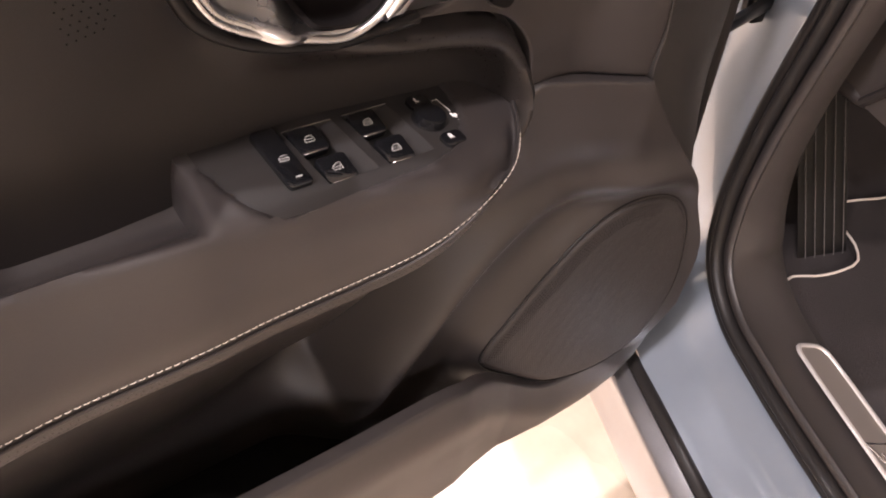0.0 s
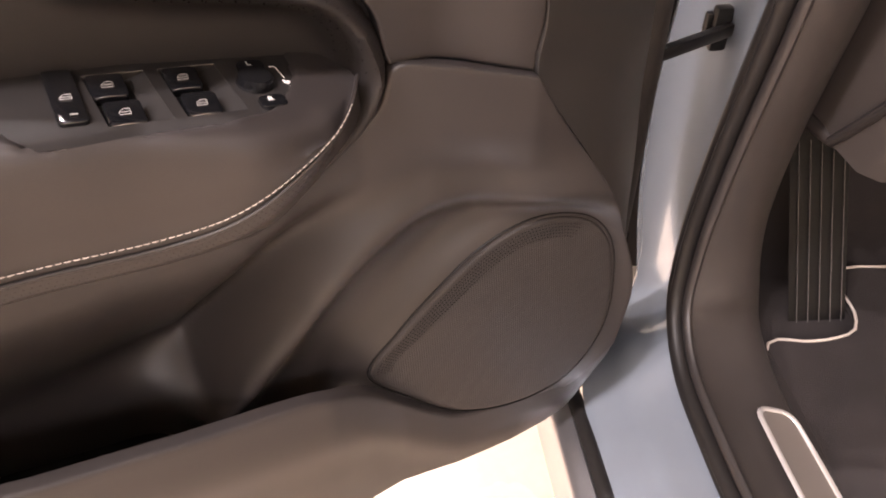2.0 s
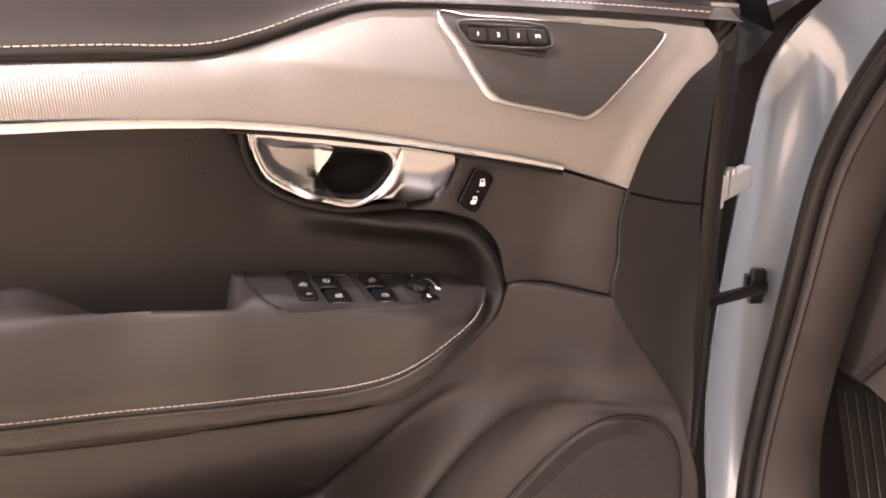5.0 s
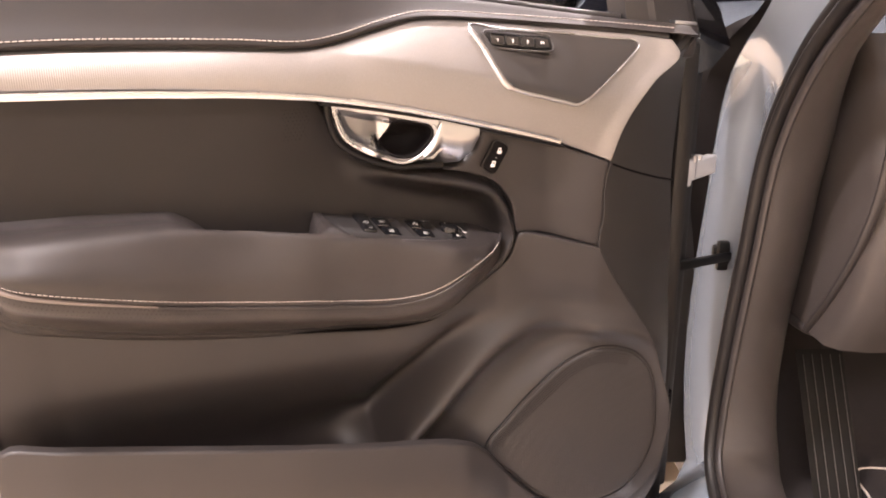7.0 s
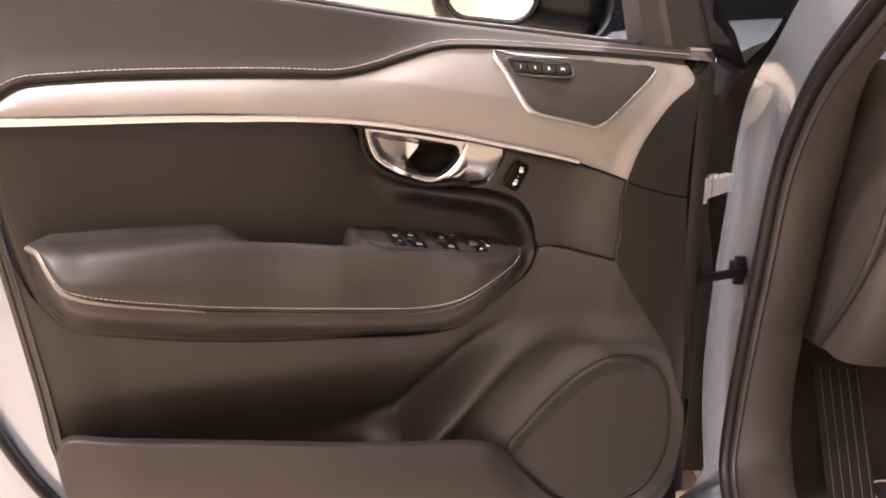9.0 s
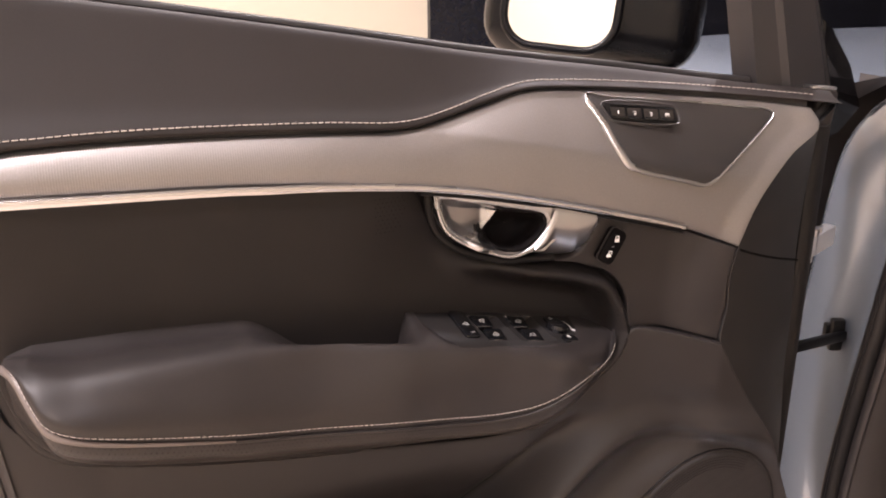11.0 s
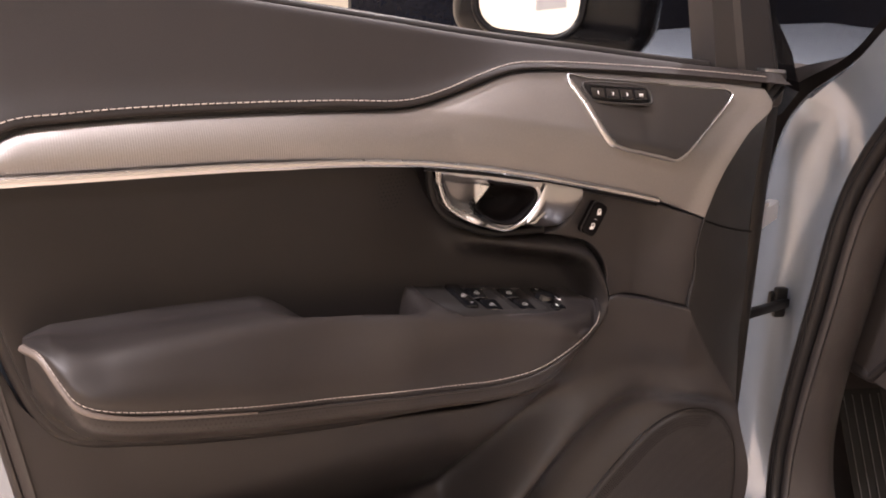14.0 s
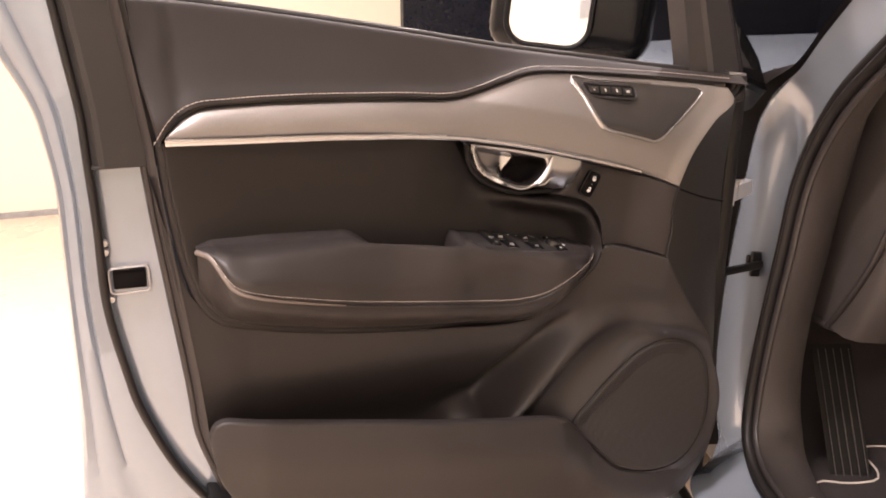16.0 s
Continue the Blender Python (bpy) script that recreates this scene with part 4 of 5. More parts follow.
hole = patch("handle_plate", HANDLE_TOP, [(0.2625, 1.0975), (0.240, 1.086), (0.2110, 1.072), (0.2020, 1.0640)], HANDLE_LOW, [(0.0785, 1.1375), (0.0785, 1.1374)], y_plate, SATIN, door, "satin chrome inner door handle with open grip", nu=90, nv=60, r=0.0006, skirt=0.012)
bm = bmesh.new()
bm.from_mesh(hole.data)
co = np.array([v.co for v in bm.verts])
gone = inside(co[:, 0], co[:, 2], WELL_RIM) > 0.0016
bmesh.ops.delete(bm, geom=[v for v, g in zip(list(bm.verts), gone) if g], context="VERTS")
bm.to_mesh(hole.data)
bm.free()
# bright lip down the rear side and under the opening, up to the blade
lip = spline([(0.0815, 1.1355), (0.0838, 1.116), (0.0925, 1.0962), (0.1127, 1.0811), (0.1405, 1.0690), (0.1637, 1.0625), (0.1842, 1.0684), (0.2007, 1.0846), (0.2062, 1.0967), (0.2025, 1.1060)], 90)
fat = np.interp(np.linspace(0, 1, 90), [0, 0.1, 0.5, 0.85, 1], [0.0012, 0.0020, 0.0026, 0.0026, 0.0010])
sweep("handle_lip", np.stack([lip[:, 0], y_handle(lip[:, 0]) - 0.0005, lip[:, 1]], 1), SATIN, hole, fat, fat * 1.3, "polished lip", n=12)
well = spline(WELL_RIM, 80, closed=True)
wm = well.mean(0)
front_y = y_plate(well[:, 0], well[:, 1]) - 0.0006
rows = [np.stack([well[:, 0], front_y, well[:, 1]], 1)]
for inset, deep in ((0.10, 0.001), (0.13, 0.012), (0.18, 0.026), (0.45, 0.034), (0.98, 0.036)):
    k = well + (wm - well) * inset
    rows.append(np.stack([k[:, 0], np.maximum(front_y + deep * 0.3, y_handle(k[:, 0]) + deep) if deep > 0.002 else front_y, k[:, 1]], 1))
loft("handle_well", rows, HOLES, hole, "black opening behind the handle", wrap=True, sharp=60)
# black bar that stands for the shade in the gap round the handle's rear and underside
hs = spline([(0.215, 1.0545), (0.180, 1.0555), (0.160, 1.0560), (0.135, 1.0625), (0.105, 1.0755), (0.0840, 1.094), (0.0760, 1.118), (0.0750, 1.1400)], 70)
sweep("handle_gap_shade", np.stack([hs[:, 0], y_handle(hs[:, 0]) + 0.006, hs[:, 1]], 1), WELL, hole, 0.0040, 0.004, "black shadow gap round the handle", n=10)
# pull blade at the front
blade = []
for s in np.linspace(0, 1, 24):
    x0 = 0.188 + 0.074 * s
    zt = np.interp(x0, [0.188, 0.200, 0.2062, 0.210, 0.262], [1.070, 1.083, 1.098, 1.1090, 1.0965])
    zb = np.interp(x0, [0.188, 0.205, 0.2205, 0.2395, 0.2550, 0.262], [1.0600, 1.0560, 1.0545, 1.0560, 1.0690, 1.0880])
    sec = []
    for t in np.linspace(0, 1, 18):
        z = zt + (zb - zt) * t
        bulge = -0.006 * math.sin(math.pi * min(1, 0.12 + 0.88 * t)) * (1 - 0.3 * s) + 0.020 * t**2.4
        sec.append((x0, float(y_handle(x0)) - 0.0012 + bulge * (1 - s) ** 0.5, z))
    blade.append(sec)
loft("handle_blade", blade, SATIN, hole, "brushed satin pull blade", sharp=60)
# ---- central lock switch
LK = Matrix.Translation((0.2885, 0.3565, 1.0575)) @ Euler((radians(90), 0, 0)).to_matrix().to_4x4() @ pose(0, 0, 0, 0, 0, -30)
lock = part("lock_switch", moved(prism(rounded(0.0205, 0.0400, 0.006), -0.01, 0.0045, 0, 0.0012, False), LK), HOLES, door, "glossy black central lock switch")
lrim = np.array([LK @ Vector((x, y, 0.0015)) for x, y in rounded(0.0225, 0.0420, 0.0065)])
sweep("switch_rim", lrim, FACIA, lock, 0.0007, 0.001, n=6, closed=True)
for dy, gap in ((0.0095, 0.0), (-0.0095, 0.0016)):
    c = LK @ pose(0, dy, 0.0048, 0, 0, 27)
    part("padlock_symbol", joined(moved(block((0.0056, 0.0036, 0.0005), 0.0004), c @ pose(0, -0.0016, 0)), moved(block((0.0010, 0.0034, 0.0005), 0.0), c @ pose(-0.0017 + gap, 0.0016, 0)), moved(block((0.0010, 0.0034, 0.0005), 0.0), c @ pose(0.0017 + gap, 0.0016, 0)), moved(block((0.0044, 0.0010, 0.0005), 0.0), c @ pose(gap, 0.0034, 0))), WHITE, lock, "white padlock symbol")
part("lamp_dot", moved(block((0.0026, 0.0008, 0.0005), 0.0), LK @ pose(0, 0, 0.0048, 0, 0, 27)), GREY, lock)

# ---- seat memory facia in the inlay


def y_tri(x, z):
    return y_decor(x, z) - 0.0025


disc_o = [(0.2680, 1.2205), (0.300, 1.2165), (0.360, 1.2105), (0.420, 1.2045), (0.470, 1.199), (0.496, 1.1965), (0.5035, 1.191), (0.498, 1.183), (0.463, 1.1545), (0.412, 1.1215), (0.400, 1.1185), (0.385, 1.1225), (0.350, 1.1315), (0.315, 1.141), (0.300, 1.149), (0.291, 1.163), (0.280, 1.190)]
facia = disc("memory_facia", disc_o, y_tri, FACIA, door, "graphite facia for the seat memory keys", n=110, rings=10, r=0.003, skirt=0.01)
fr = spline(disc_o, 150, closed=True)
big = np.where((fr[:, 0] < 0.305) & (fr[:, 1] < 1.216), 0.8, 0.0) + np.where((fr[:, 0] < 0.31) | (fr[:, 1] < np.interp(fr[:, 0], [0.3, 0.41], [1.15, 1.125])), 1.0, 0.45)
big = np.where(fr[:, 1] > np.interp(fr[:, 0], [0.27, 0.5], [1.214, 1.190]), 0.45, big)
sweep("facia_frame", np.stack([fr[:, 0], y_tri(fr[:, 0], fr[:, 1]) + 0.0005, fr[:, 1]], 1), SATIN, facia, 0.0022 * big, 0.0020, "bright metal frame", closed=True)
MB = Matrix.Translation((0.331, float(y_tri(0.331, 1.196)) - 0.0005, 1.1965)) @ Euler((radians(90 - 32), 0, 0)).to_matrix().to_4x4() @ pose(0, 0, 0, 0, 0, -6) @ Matrix.Diagonal((0.95, 0.80, 1.0, 1.0))
mem = part("memory_keys", moved(prism([(-0.047, 0.0125), (0.042, 0.0125), (0.046, 0.009), (0.0475, -0.009), (0.044, -0.0115), (-0.036, -0.0115), (-0.041, -0.009), (-0.0485, 0.009)], -0.004, 0.004, 0, 0.001, False), MB), WELL, car, "black strip of four memory keys")
kr = np.array([MB @ Vector((x, y, 0.0034)) for x, y in spline([(-0.049, 0.014), (0.043, 0.014), (0.049, 0.009), (0.0495, -0.010), (0.045, -0.0135), (-0.037, -0.0135), (-0.043, -0.010), (-0.051, 0.010)], 80, closed=True)])
sweep("key_rim", kr, FACIA, mem, 0.0014, 0.0012, n=8, closed=True)
for k, txt in enumerate("123M"):
    kx = -0.0320 + 0.0215 * k
    part("memory_key", moved(prism(rounded(0.0195, 0.0170, 0.002), 0.002, 0.0052, 0, 0.0012, False), MB @ pose(kx, -0.001, 0)), GLOSS, mem)
    lettering(txt, 0.0074, MB @ pose(kx, -0.0015, 0.0056), WHITE, mem, label="white character " + txt)
part("key_highlight", moved(block((0.080, 0.0016, 0.0016), 0.0006), MB @ pose(-0.001, 0.0100, 0.0050)), GLOSS, mem)

# ---- door shell: rear edge with seal and latch, outer skin
ZS = np.array([1.45, 1.33, 1.25, 1.20, 1.15, 1.06, 0.95, 0.845, 0.81, 0.75, 0.69, 0.65, 0.58, 0.50, 0.44, 0.40])
TRIM_X = np.interp(ZS, [0.40, 0.45, 0.55, 0.655, 0.745, 0.884, 1.02, 1.16, 1.33, 1.45], [-0.150, -0.190, -0.250, -0.292, -0.318, -0.328, -0.342, -0.352, -0.372, -0.385])
GROOVE_X = np.interp(ZS, [0.40, 0.44, 0.50, 0.58, 0.65, 0.69, 0.75, 0.81, 0.88, 0.95, 1.06, 1.20, 1.33, 1.45], [-0.17, -0.20, -0.240, -0.288, -0.332, -0.355, -0.380, -0.399, -0.412, -0.420, -0.419, -0.421, -0.435, -0.452])
OUT_X = np.interp(ZS, [0.40, 0.58, 0.695, 0.845, 1.0, 1.15, 1.236, 1.292, 1.45], [-0.515, -0.497, -0.487, -0.474, -0.468, -0.464, -0.473, -0.498, -0.600])


def rear_curve(xs, y):
    return spline(np.stack([xs, np.full(len(ZS), y), ZS], 1), 90)


inner, groove, outer = rear_curve(TRIM_X, 0.372), rear_curve(GROOVE_X, 0.392), rear_curve(OUT_X, 0.396)
rows = []
for a, b in zip(inner, groove):
    w = b[0] - a[0]
    rows.append([(a[0] + 0.004, 0.352, a[2]), (a[0] - 0.004, 0.358, a[2]), (a[0] - 0.009, 0.372, a[2])])
loft("trim_edge", rows, SOFT, door, "grey-brown lining edge")
rows = []
for a, b in zip(inner, groove):
    x0, x1 = a[0] - 0.006, b[0]
    rows.append([(x0, 0.376, a[2]), (x0 + (x1 - x0) * 0.12, 0.386, a[2]), (x0 + (x1 - x0) * 0.86, 0.390, a[2]), (x0 + (x1 - x0) * 0.97, 0.394, a[2]), (x1, 0.404, a[2])])
shell = loft("inner_shell", rows, PAINT, door, "silver-blue painted inner door shell")
rows = []
for b, c in zip(groove, outer):
    s = c[0] - b[0]
    rows.append([(b[0] - 0.001, 0.404, b[2]), (b[0] + s * 0.06, 0.386, b[2]), (b[0] + s * 0.45, 0.384, b[2]), (b[0] + s * 0.52, 0.390, b[2]), (b[0] + s * 0.60, 0.386, b[2]), (b[0] + s * 0.80, 0.390, b[2]), (b[0] + s * 0.84, 0.396, b[2]), (b[0] + s * 0.94, 0.394, b[2]), (c[0], 0.402, b[2]), (c[0] - 0.002, 0.420, b[2]), (c[0] + 0.010, 0.445, b[2])])
loft("rear_flange", rows, PAINT, door, "silver-blue painted rear flange with folds", sharp=60)
sweep("edge_seal", groove + np.array([-0.003, -0.008, 0]), RUBBER, door, 0.0055, 0.006, "black rubber door edge seal", n=12)
sweep("edge_seal_lip", rear_curve(TRIM_X - 0.010, 0.371), RUBBERB, door, 0.0050, 0.006, "grey-brown rubber lip", n=10)
# outer skin
skin = []
for z in np.linspace(0.40, 1.19, 24):
    xo = np.interp(z, ZS[::-1], OUT_X[::-1])
    skin.append([(x, 0.445 + 0.035 * math.sin(math.pi * (z - 0.3) / 1.0) + 0.010 * math.sin(math.pi * (x + 0.5) / 1.2), z) for x in np.linspace(xo + 0.010, 0.64, 30)])
loft("outer_skin", skin, PAINT, door, "silver-blue painted outer door skin")
part("bottom_closure", moved(block((0.70, 0.060, 0.02), 0.006), pose(0.22, 0.412, 0.432)), PAINT, door, "painted lower door edge")
# window frame cover at the rear
fr_rows = []
for z in np.linspace(1.135, 1.46, 18):
    a = np.interp(z, ZS[::-1], TRIM_X[::-1]) + 0.014
    b = np.interp(z, ZS[::-1], GROOVE_X[::-1])
    fr_rows.append([(a, 0.385, z), (a - 0.003, 0.366, z), (b + 0.016, 0.362, z), (b + 0.010, 0.365, z), (b + 0.001, 0.382, z), (b, 0.40, z)])
frame_cover = loft("frame_cover", fr_rows, HARD, door, "dark plastic window frame cover", sharp=25)
a, b = fr_rows[0][0], fr_rows[0][4]
part("cover_end", moved(block((abs(a[0] - b[0]), 0.030, 0.004), 0.0015), pose((a[0] + b[0]) / 2, 0.379, 1.1345)), HARD, frame_cover)
# latch opening in the shell edge
latch = part("latch", moved(block((0.040, 0.016, 0.026), 0.003), pose(-0.392, 0.388, 0.985, 0, 2, 0)), HOLES, door, "black latch opening")
lr = np.array([(-0.392 + x, 0.3795, 0.985 + z) for x, z in rounded(0.048, 0.034, 0.006)])
sweep("latch_rim", lr, STEEL, latch, 0.0014, 0.0016, "bright steel latch edge", closed=True, n=8)
for dz in (0.050, 0.038, -0.026):
    bm = bmesh.new()
    bmesh.ops.create_cone(bm, cap_ends=True, segments=14, radius1=0.0055, radius2=0.0042, depth=0.004)
    part("latch_bolt", moved(bm, pose(-0.417, 0.385, 0.985 + dz, 90, 0, 0)), STEEL, latch, "steel bolt head")

# ---- sail panel and front window frame
sail = []
for z in np.linspace(1.195, 1.62, 20):
    t = (z - 1.195) / 0.425
    x0, x1 = 0.505 - 0.10 * t, 0.628 - 0.16 * t
    sail.append([(x0, 0.435, z), (x0 + 0.004, 0.398, z), (x0 + (x1 - x0) * 0.30, 0.392, z), (x0 + (x1 - x0) * 0.36, 0.386, z), (x0 + (x1 - x0) * 0.85, 0.390, z), (x1 - 0.004, 0.398, z), (x1, 0.412, z), (x1 + 0.004, 0.450, z)])
loft("sail_panel", sail, DARK, door, "dark brown plastic mirror corner panel", sharp=25)
fs = [(0.634 - 0.16 * t, 0.418, 1.195 + 0.425 * t) for t in np.linspace(0, 1, 20)]
sweep("frame_seal", fs, RUBBER, door, 0.006, 0.010, "black rubber frame seal")

quarter = prism([(0.630, 1.300), (0.656, 1.284), (0.698, 1.235), (0.726, 1.179), (0.694, 1.146), (0.630, 1.127)], -0.006, 0.006, 0, 0.002, False)
part("quarter_piece", moved(quarter, pose(0, 0.452, 0, 90, 0, 0)), GLOSS, door, "glossy black corner piece")

# ---- door mirror
M0 = Matrix.Translation((0.385, 0.655, 1.336)) @ pose(0, 0, 0, 0, 0, -33) @ pose(0, 0, 0, 0, 6, 0)
mirror = part("mirror_housing", moved(block((0.300, 0.115, 0.190), 0.050, 6), M0 @ pose(0.040, 0, -0.004)), MIRROR_BLACK, door, "glossy black door mirror housing")
mg = M0 @ pose(0.001, -0.0585, -0.003, 85, 0, 0)
part("mirror_glass", moved(prism(rounded(0.146, 0.150, 0.040, 8), -0.002, 0.0025, 0, 0.001, False), mg), MIRROR, mirror, "silvered mirror glass", smooth=False)
gr = np.array([mg @ Vector((x, y, 0.001)) for x, y in rounded(0.150, 0.154, 0.042, 8)])
sweep("mirror_rim", gr, MIRROR_BLACK, mirror, 0.006, 0.006, "black rim", closed=True, up=tuple(mg.to_3x3() @ Vector((0, 0, 1))))
part("mirror_arm", moved(block((0.15, 0.075, 0.060), 0.025, 4), pose(0.512, 0.575, 1.165, 0, -8, -35)), MIRROR_BLACK, mirror, "glossy black mirror arm")
part("mirror_foot", moved(block((0.08, 0.10, 0.05), 0.015, 3), pose(0.565, 0.492, 1.150, 0, 0, -20)), MIRROR_BLACK, mirror)

# ---- hinges and check strap
# the lower hinge is coloured black for the shade it stands in
for z, coat in ((0.992, PALE_ZINC), (0.585, HOLES)):
    h = part("hinge", joined(moved(block((0.092 if z > 0.8 else 0.030, 0.018, 0.030), 0.003), pose(0.690 if z > 0.8 else 0.662, 0.451, z, 0, 0, 25)), moved(block((0.020, 0.050, 0.044), 0.004), pose(0.646, 0.446, z))), coat, door, "metal door hinge")
    if z > 0.8:
        bm = bmesh.new()
        bmesh.ops.create_cone(bm, cap_ends=True, segments=16, radius1=0.0055, radius2=0.0055, depth=0.036)
        part("hinge_pin", moved(bm, pose(0.668, 0.436, z + 0.006)), STEEL, h)
        bm = bmesh.new()
        bmesh.ops.create_cone(bm, cap_ends=True, segments=6, radius1=0.007, radius2=0.007, depth=0.007)
        part("hinge_bolt", moved(bm, pose(0.684, 0.447, z + 0.018)), STEEL, h, "steel bolt head")
# near-black colour on both edge pieces stands for shade in the door gap
part("front_edge_shell", moved(block((0.03, 0.070, 0.78), 0.008), pose(0.622, 0.438, 0.80)), RUBBER, door, "door front edge, dark for the shade in the gap")
part("door_edge_wall", moved(block((0.055, 0.030, 0.80), 0.006), pose(0.660, 0.470, 0.80)), RUBBER, door, "wall of the door front edge, dark for the shade in the gap")
bracket = part("check_bracket", joined(moved(block((0.052, 0.012, 0.034), 0.004), pose(0.776, 0.462, 0.832, 0, 0, -20)), moved(block((0.020, 0.014, 0.052), 0.004), pose(0.765, 0.460, 0.832, 0, 0, -20))), WELL, body, "black check strap bracket")
bm = bmesh.new()
bmesh.ops.create_cone(bm, cap_ends=True, segments=18, radius1=0.0085, radius2=0.0065, depth=0.010)
part("check_bolt", moved(bm, pose(0.784, 0.450, 0.832, 90, 0, -30)), STEEL, bracket, "bright bolt head")
strap = part("check_strap", moved(block((0.150, 0.010, 0.016), 0.003), pose(0.700, 0.447, 0.832, 0, 0, 4)), WELL, door, "black door check strap")

# ---------------------------------------------------------------- the car body
HX, HY = 0.66, 0.45
AX, AY, NX, NY = -0.348, -0.9375, 0.9375, -0.348


def C(u, w, z):
    """A place from metres rearwards along the car, inwards from its side, and up."""
    return (HX + AX * u + NX * w, HY + AY * u + NY * w, z)



# the doorway's edge: down the pillar, round the corner and along the sill
RUN = [(1.250, 1.660, 0.175), (0.950, 1.625, 0.160), (0.720, 1.550, 0.130), (0.520, 1.440, 0.100), (0.400, 1.360, 0.098), (0.280, 1.272, 0.094), (0.175, 1.180, 0.093), (0.098, 1.055, 0.093), (0.060, 0.870, 0.093), (0.034, 0.700, 0.091), (0.035, 0.590, 0.085), (0.066, 0.510, 0.074), (0.140, 0.466, 0.065), (0.250, 0.456, 0.062), (0.450, 0.458, 0.062), (0.900, 0.458, 0.062), (1.250, 0.458, 0.062)]
run = spline(RUN, 200)
seg = np.gradient(run[:, :2], axis=0)
seg /= np.linalg.norm(seg, axis=1)[:, None]
# outward from the doorway, in (u, z)
outw = np.stack([seg[:, 1], -seg[:, 0]], 1)
sill_ness = smoothstep(0.55, 0.98, seg[:, 0])
top_ness = smoothstep(1.02, 1.20, run[:, 1])


def along_run(o, w):
    """The run pushed outward by o and to the depth w; each may be one number a place."""
    o, w = np.broadcast_to(o, len(run)), np.broadcast_to(w, len(run))
    p = run[:, :2] + outw * o[:, None]
    return np.array([C(u, ww, z) for (u, z), ww in zip(p, w)])


def mixw(pillar, sill, top):
    return pillar * (1 - sill_ness) * (1 - top_ness) + sill * sill_ness + top * top_ness


sections = [
    (mixw(-0.004, -0.004, -0.004), run[:, 2] + 0.004),
    (mixw(0.010, 0.004, 0.010), run[:, 2] + mixw(0.008, -0.004, -0.004)),
    (mixw(0.030, 0.008, 0.020), mixw(0.102, 0.045, 0.084)),
    (mixw(0.070, 0.016, 0.040), mixw(0.109, 0.010, 0.076)),
    (mixw(0.125, 0.020, 0.060), mixw(0.106, -0.014, 0.066)),
    (mixw(0.190, 0.028, 0.074), mixw(0.088, -0.020, 0.053)),
    (mixw(0.214, 0.033, 0.079), mixw(0.096, -0.050, 0.060)),
    (mixw(0.217, 0.040, 0.080), mixw(0.120, -0.062, 0.085)),
]
loft("door_frame", np.array([along_run(o, w) for o, w in sections]).transpose(1, 0, 2), PAINT, body, "silver-blue painted door frame and sill", sharp=50)
# dark sheet behind the pillar paint, its colour holding the deep gap's shade
loft("pillar_wall", [[C(u, 0.126, z) for u in np.linspace(-0.36, 0.05, 8)] for z in np.linspace(0.28, 1.10, 12)], RUBBER, body, "inner pillar wall, dark for the shade of the deep gap")
# rubber seal of two tubes and a lip on the doorway's edge
side_up = (-NX, -NY, 0)
sweep("weatherstrip", along_run(0.001, run[:, 2] - 0.008), RUBBER, body, 0.0075, 0.009, "black rubber weatherstrip", up=side_up, n=12)
sweep("weatherstrip_bulb", along_run(-0.016, run[:, 2] - 0.010), RUBBER, body, 0.0070, 0.011, "black rubber sealing bulb", up=side_up, n=12)
sweep("weatherstrip_lip", along_run(-0.030, run[:, 2] - 0.002), RUBBERB, body, 0.0075, 0.006, "brown-grey seal lip", up=side_up, n=10)
# sill edge rubber and moulding
us = np.linspace(0.02, 1.25, 30)
sweep("sill_rubber", [C(u, -0.069, 0.416) for u in us], RUBBER, body, 0.008, 0.010, "black sill rubber", up=side_up)
part_rows = [[C(u, -0.074, 0.412), C(u, -0.080, 0.416), C(u, -0.100, 0.410), C(u, -0.106, 0.400), C(u, -0.108, 0.330), C(u, -0.09, 0.26)] for u in np.linspace(-0.05, 1.25, 20)]
loft("sill_moulding", part_rows, STEEL, body, "bright satin sill moulding", sharp=50)

# interior linings beside the doorway: pillar and kick lining, sill lining
lin = [
    (mixw(-0.034, -0.030, -0.034), run[:, 2] + 0.002), (mixw(-0.036, -0.010, -0.036), mixw(0.112, 0.094, 0.115)), (mixw(-0.022, 0.004, -0.005), mixw(0.150, 0.122, 0.15)),
    (mixw(0.004, 0.013, 0.050), mixw(0.182, 0.148, 0.185)), (mixw(0.030, 0.031, 0.090), mixw(0.198, 0.188, 0.202)), (mixw(0.080, 0.045, 0.12), mixw(0.212, 0.198, 0.212)), (mixw(0.150, 0.060, 0.15), mixw(0.225, 0.200, 0.23))]
loft("kick_lining", np.array([along_run(o, w) for o, w in lin]).transpose(1, 0, 2), LINING, body, "brown-grey plastic pillar and sill lining", sharp=60)

# tread plate on the sill lining
def on_tread(u, w, lift=0.0):
    return C(u, w, 0.453 - (w - 0.133) * 0.44 + lift)


tp = [on_tread(u, w, 0.003) for u, w in ((0.205, 0.134), (0.200, 0.150), (0.199, 0.170), (0.207, 0.182), (0.70, 0.186), (0.70, 0.134))]
bm = bmesh.new()
vs_ = [bm.verts.new(p) for p in tp]
low = [bm.verts.new((p[0], p[1], p[2] - 0.006)) for p in tp]
bm.faces.new(vs_)
for i in range(len(tp)):
    bm.faces.new((vs_[i], vs_[(i + 1) % 6], low[(i + 1) % 6], low[i]))
tread = part("tread_plate", bm, TREAD, body, "brushed metal tread plate with bright edge", smooth=False)
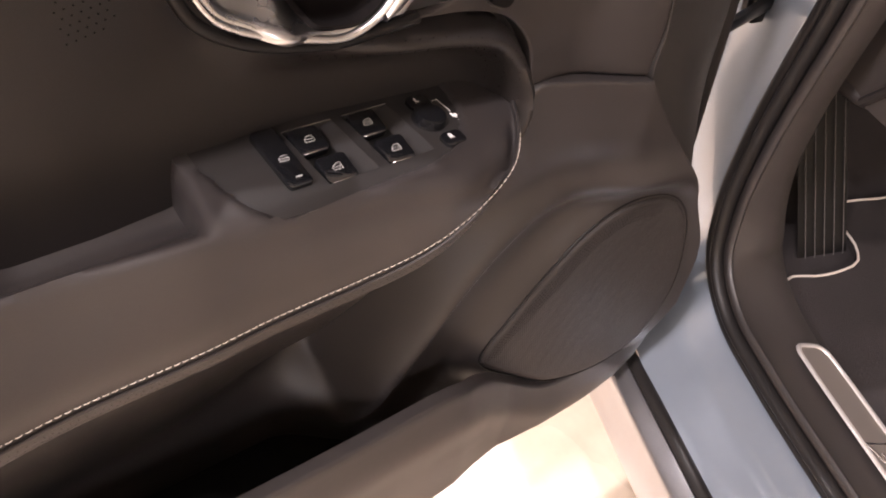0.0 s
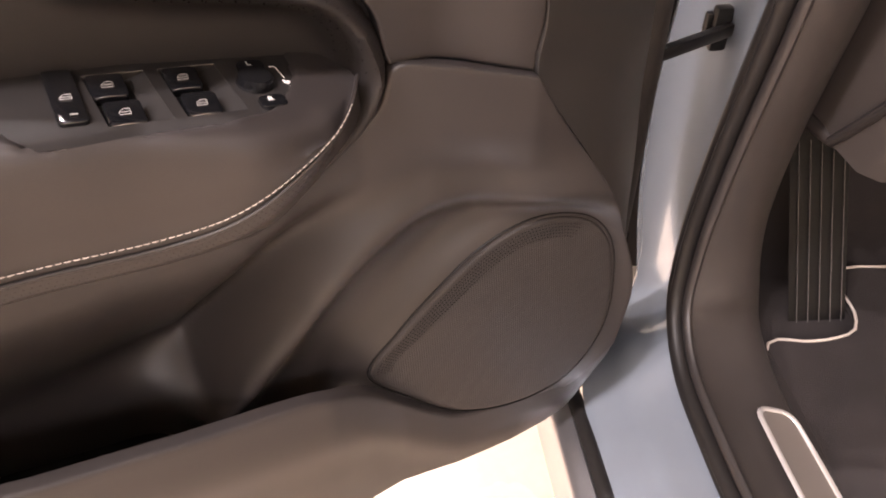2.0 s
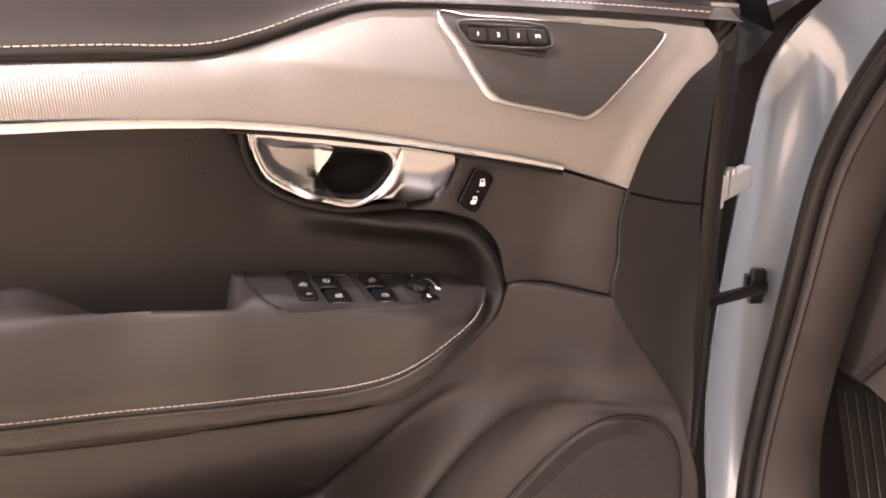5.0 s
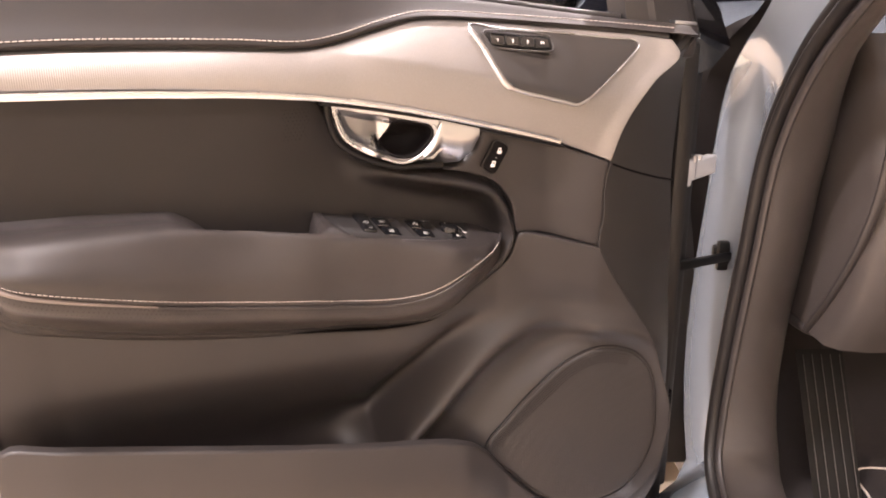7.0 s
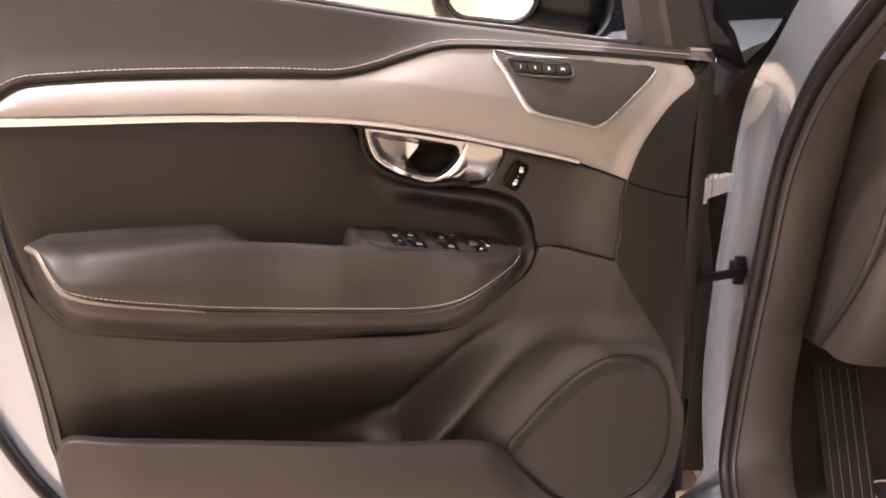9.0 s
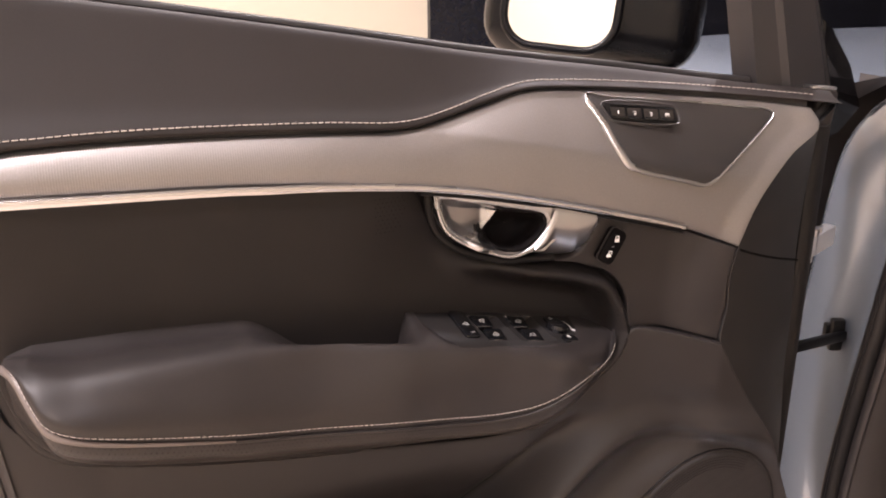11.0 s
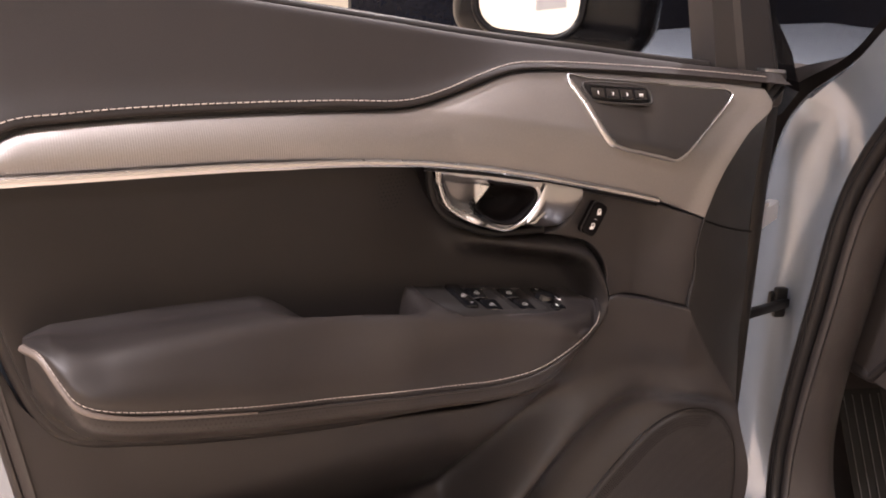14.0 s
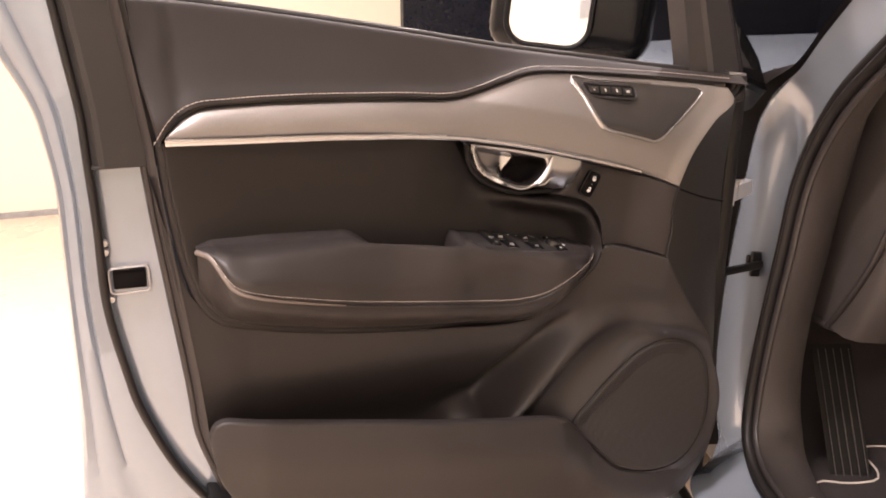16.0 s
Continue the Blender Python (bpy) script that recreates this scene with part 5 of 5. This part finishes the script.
edge = spline([on_tread(u, w, 0.0035) for u, w in ((0.700, 0.132), (0.450, 0.132), (0.230, 0.132), (0.206, 0.134), (0.1985, 0.142), (0.1975, 0.158), (0.1985, 0.174), (0.207, 0.183), (0.235, 0.1855), (0.450, 0.1875), (0.700, 0.188))], 160)
sweep("tread_edge", edge, TREAD_EDGE, tread, 0.0036, 0.0018, "bright polished edge", up=(0, 0, 1))
for k, (u0, w0, u1, w1) in enumerate(((0.348, 0.137, 0.350, 0.172), (0.348, 0.137, 0.378, 0.150), (0.378, 0.150, 0.366, 0.168), (0.362, 0.152, 0.395, 0.176))):
    sweep("emblem_bar", [on_tread(u0, w0, 0.0035), on_tread((u0 + u1) / 2, (w0 + w1) / 2, 0.0035), on_tread(u1, w1, 0.0035)], BRIGHT, tread, 0.0016, 0.0006, "plain bright emblem stroke", up=(0, 0, 1), n=6)

# footwell
fl = []
for u in np.linspace(-0.45, 1.2, 34):
    fl.append([C(u, w, 0.366 + 0.05 * smoothstep(0.24, 0.19, w) + (0.30 * smoothstep(-0.10, -0.45, u)) + 0.006 * math.sin(9 * w + 5 * u)) for w in np.linspace(0.18, 1.1, 26)])
loft("carpet", fl, CARPET, body, "dark carpet of the footwell")
part("firewall", moved(block((0.9, 0.04, 0.80), 0.0), Matrix.Translation(C(-0.52, 0.60, 0.75)) @ pose(0, 0, 0, 0, 0, -20.4)), DARK, body, "dark front footwell wall")
FR0, FR1 = np.array([0.012, 0.350]), np.array([-0.104, 0.540])
rest = []
for t in np.linspace(0, 1.35, 20):
    u, z = FR0 + (FR1 - FR0) * t
    rest.append([C(u, w, z) for w in np.linspace(0.295, 0.385, 8)])
footrest = loft("footrest", rest, WELL, body, "dark plastic footrest with thin ribs")
for w in (0.307, 0.3245, 0.342, 0.3595, 0.377):
    sweep("footrest_rib", [C(FR0[0] + (FR1 - FR0)[0] * t + 0.002, w, FR0[1] + (FR1 - FR0)[1] * t + 0.002) for t in np.linspace(0.06, 1.30, 8)], RIB_GREY, footrest, 0.0006, 0.0008, "thin grey rib", up=(0, 0, 1), n=6)
# floor mat with pale piping, lying on the carpet
mat = thing("floor_mat", C(0.3, 0.42, 0.366), "dark carpet floor mat with pale piped edge", "floor mat")
outline_m = [(0.046, 0.240), (0.051, 0.300), (0.050, 0.340), (0.040, 0.374), (0.004, 0.393), (-0.030, 0.395), (-0.070, 0.405), (-0.084, 0.427), (-0.076, 0.512), (-0.074, 0.640), (0.55, 0.660), (0.56, 0.240)]
bm = bmesh.new()
mo = spline([(*p,) for p in outline_m], 120, closed=True)
tv = [bm.verts.new(C(u, w, 0.380)) for u, w in mo]
lv = [bm.verts.new(C(u, w, 0.366)) for u, w in mo]
bm.faces.new(tv)
for i in range(len(mo)):
    bm.faces.new((tv[i], tv[(i + 1) % len(mo)], lv[(i + 1) % len(mo)], lv[i]))
part("mat_carpet", bm, CARPET, mat, smooth=False)
sweep("mat_piping", [C(u, w, 0.381) for u, w in mo], THREAD, mat, 0.0022, 0.0022, "pale piped edge", up=(0, 0, 1), closed=True)

# dashboard end and side
dash = []
for z in np.linspace(0.735, 1.20, 26):
    t = (z - 0.735) / 0.465
    rear = 0.02 + 0.20 * math.sin(math.pi * min(1, 0.18 + 0.62 * t)) - 0.06 * t
    dash.append([C(-0.30, 0.205, z), C(-0.02 + 0.2 * rear, 0.205, z), C(rear - 0.02, 0.207, z), C(rear, 0.222, z), C(rear + 0.01, 0.26, z), C(rear + 0.012, 0.50, z), C(rear, 1.0, z)])
dashboard = loft("dashboard", dash, LINING, body, "charcoal soft dashboard end", sharp=60)
edge_d = [C(0.030 + 0.17 * math.sin(math.pi * min(1, 0.05 + 0.60 * t)), 0.204, 0.740 + 0.42 * t) for t in np.linspace(0, 1, 40)]
sweep("dashboard_edge", edge_d, RUBBERB, dashboard, 0.006, 0.007, "lighter rolled edge", up=side_up)
low_d = [C(u, w, 0.736) for u, w in ((-0.02, 0.204), (0.02, 0.206), (0.05, 0.214), (0.075, 0.24), (0.09, 0.30), (0.10, 0.50))]
sweep("dashboard_lip", spline(low_d, 30), RUBBERB, dashboard, 0.008, 0.010, "lighter lower lip", up=(0, 0, 1))
part("dashboard_underside", moved(block((0.8, 0.30, 0.02), 0.004), Matrix.Translation(C(-0.08, 0.62, 0.745)) @ pose(0, 0, 0, 0, 0, -20.4)), DARK, dashboard)
vent = [C(0.085, 0.262, 1.150), C(0.125, 0.262, 1.06), C(0.130, 0.262, 0.98)]
sweep("vent_frame", spline(vent, 20), TREAD_EDGE, dashboard, 0.009, 0.006, "bright vent frame", up=side_up)

# front wing, bonnet and windscreen pillar
wing = []
for u in np.linspace(-1.3, -0.17, 26):
    wing.append([C(u, w, z - 0.055 * (u + 0.2)) for w, z in ((0.06, 0.35), (0.02, 0.38), (-0.01, 0.6), (-0.015, 0.9), (0.0, 1.05), (0.03, 1.115), (0.08, 1.145), (0.20, 1.160), (0.50, 1.178), (0.90, 1.19))])
loft("front_wing", wing, PAINT, body, "silver-blue painted front wing and bonnet", sharp=60)
# solid dark block in place of the shaded hollow behind the hinges
part("hinge_cavity_shade", moved(block((0.16, 0.02, 0.72), 0.0), Matrix.Translation(C(-0.185, 0.085, 0.70)) @ pose(0, 0, 0, 0, 0, -20.4)), RUBBER, body, "dark panel for the shade in the hinge cavity")
# black seal at the top; lower down a black sheet for the gap's shade
keep = [k for k in range(len(run)) if run[k, 1] > 0.62]
g0 = along_run(mixw(0.215, 0.04, 0.079), mixw(0.097, 0.0, 0.059))[keep]
g1 = along_run(mixw(0.240, 0.05, 0.087), mixw(0.070, 0.0, 0.052))[keep]
g2 = along_run(mixw(0.300, 0.06, 0.092), mixw(0.062, 0.0, 0.070))[keep]
loft("gap_seal_shade", np.stack([g0, g1, g2], 1), HOLES, body, "black seal and dark gap shade beside the windscreen pillar")

# unseen roof strip over the cabin, added to cast shade
top = [k for k in range(len(run)) if run[k, 1] > 1.43]
edge_r = along_run(mixw(0.079, 0.04, 0.078), mixw(0.06, 0.0, 0.062))[top]
inward = np.array([NX, NY, 0.0])
roof = [[p, p + inward * 0.05 + (0, 0, 0.018), p + inward * 0.25 + (0, 0, 0.045), p + inward * 0.7 + (0, 0, 0.06), p + inward * 1.3 + (0, 0, 0.03)] for p in edge_r if p[2] > 1.60]
loft("roof", roof, PAINT, body, "silver-blue roof edge, unseen, added to cast shade", sharp=60)

# front wheel that carries the car, under the wing
wheel_m = Matrix.Translation(C(-0.80, 0.14, 0.365)) @ pose(0, 0, 0, 0, 0, -20.4) @ pose(0, 0, 0, 0, 90, 0)
prof = [(0.235, -0.105), (0.300, -0.122), (0.350, -0.112), (0.365, -0.080), (0.365, 0.080), (0.350, 0.112), (0.300, 0.122), (0.235, 0.105)]
rows = [[wheel_m @ Vector((r * math.cos(a), r * math.sin(a), h)) for r, h in prof] for a in np.linspace(0, 2 * math.pi, 49)]
wheel = loft("wheel", rows, RUBBER, car, "black tyre on silver rim")
rows = [[wheel_m @ Vector((r * math.cos(a), r * math.sin(a), h)) for r, h in ((0.238, -0.1), (0.225, -0.08), (0.2, -0.07), (0.06, -0.085), (0.0, -0.09))] for a in np.linspace(0, 2 * math.pi, 49)]
loft("rim", rows, STEEL, wheel, "silver alloy rim")
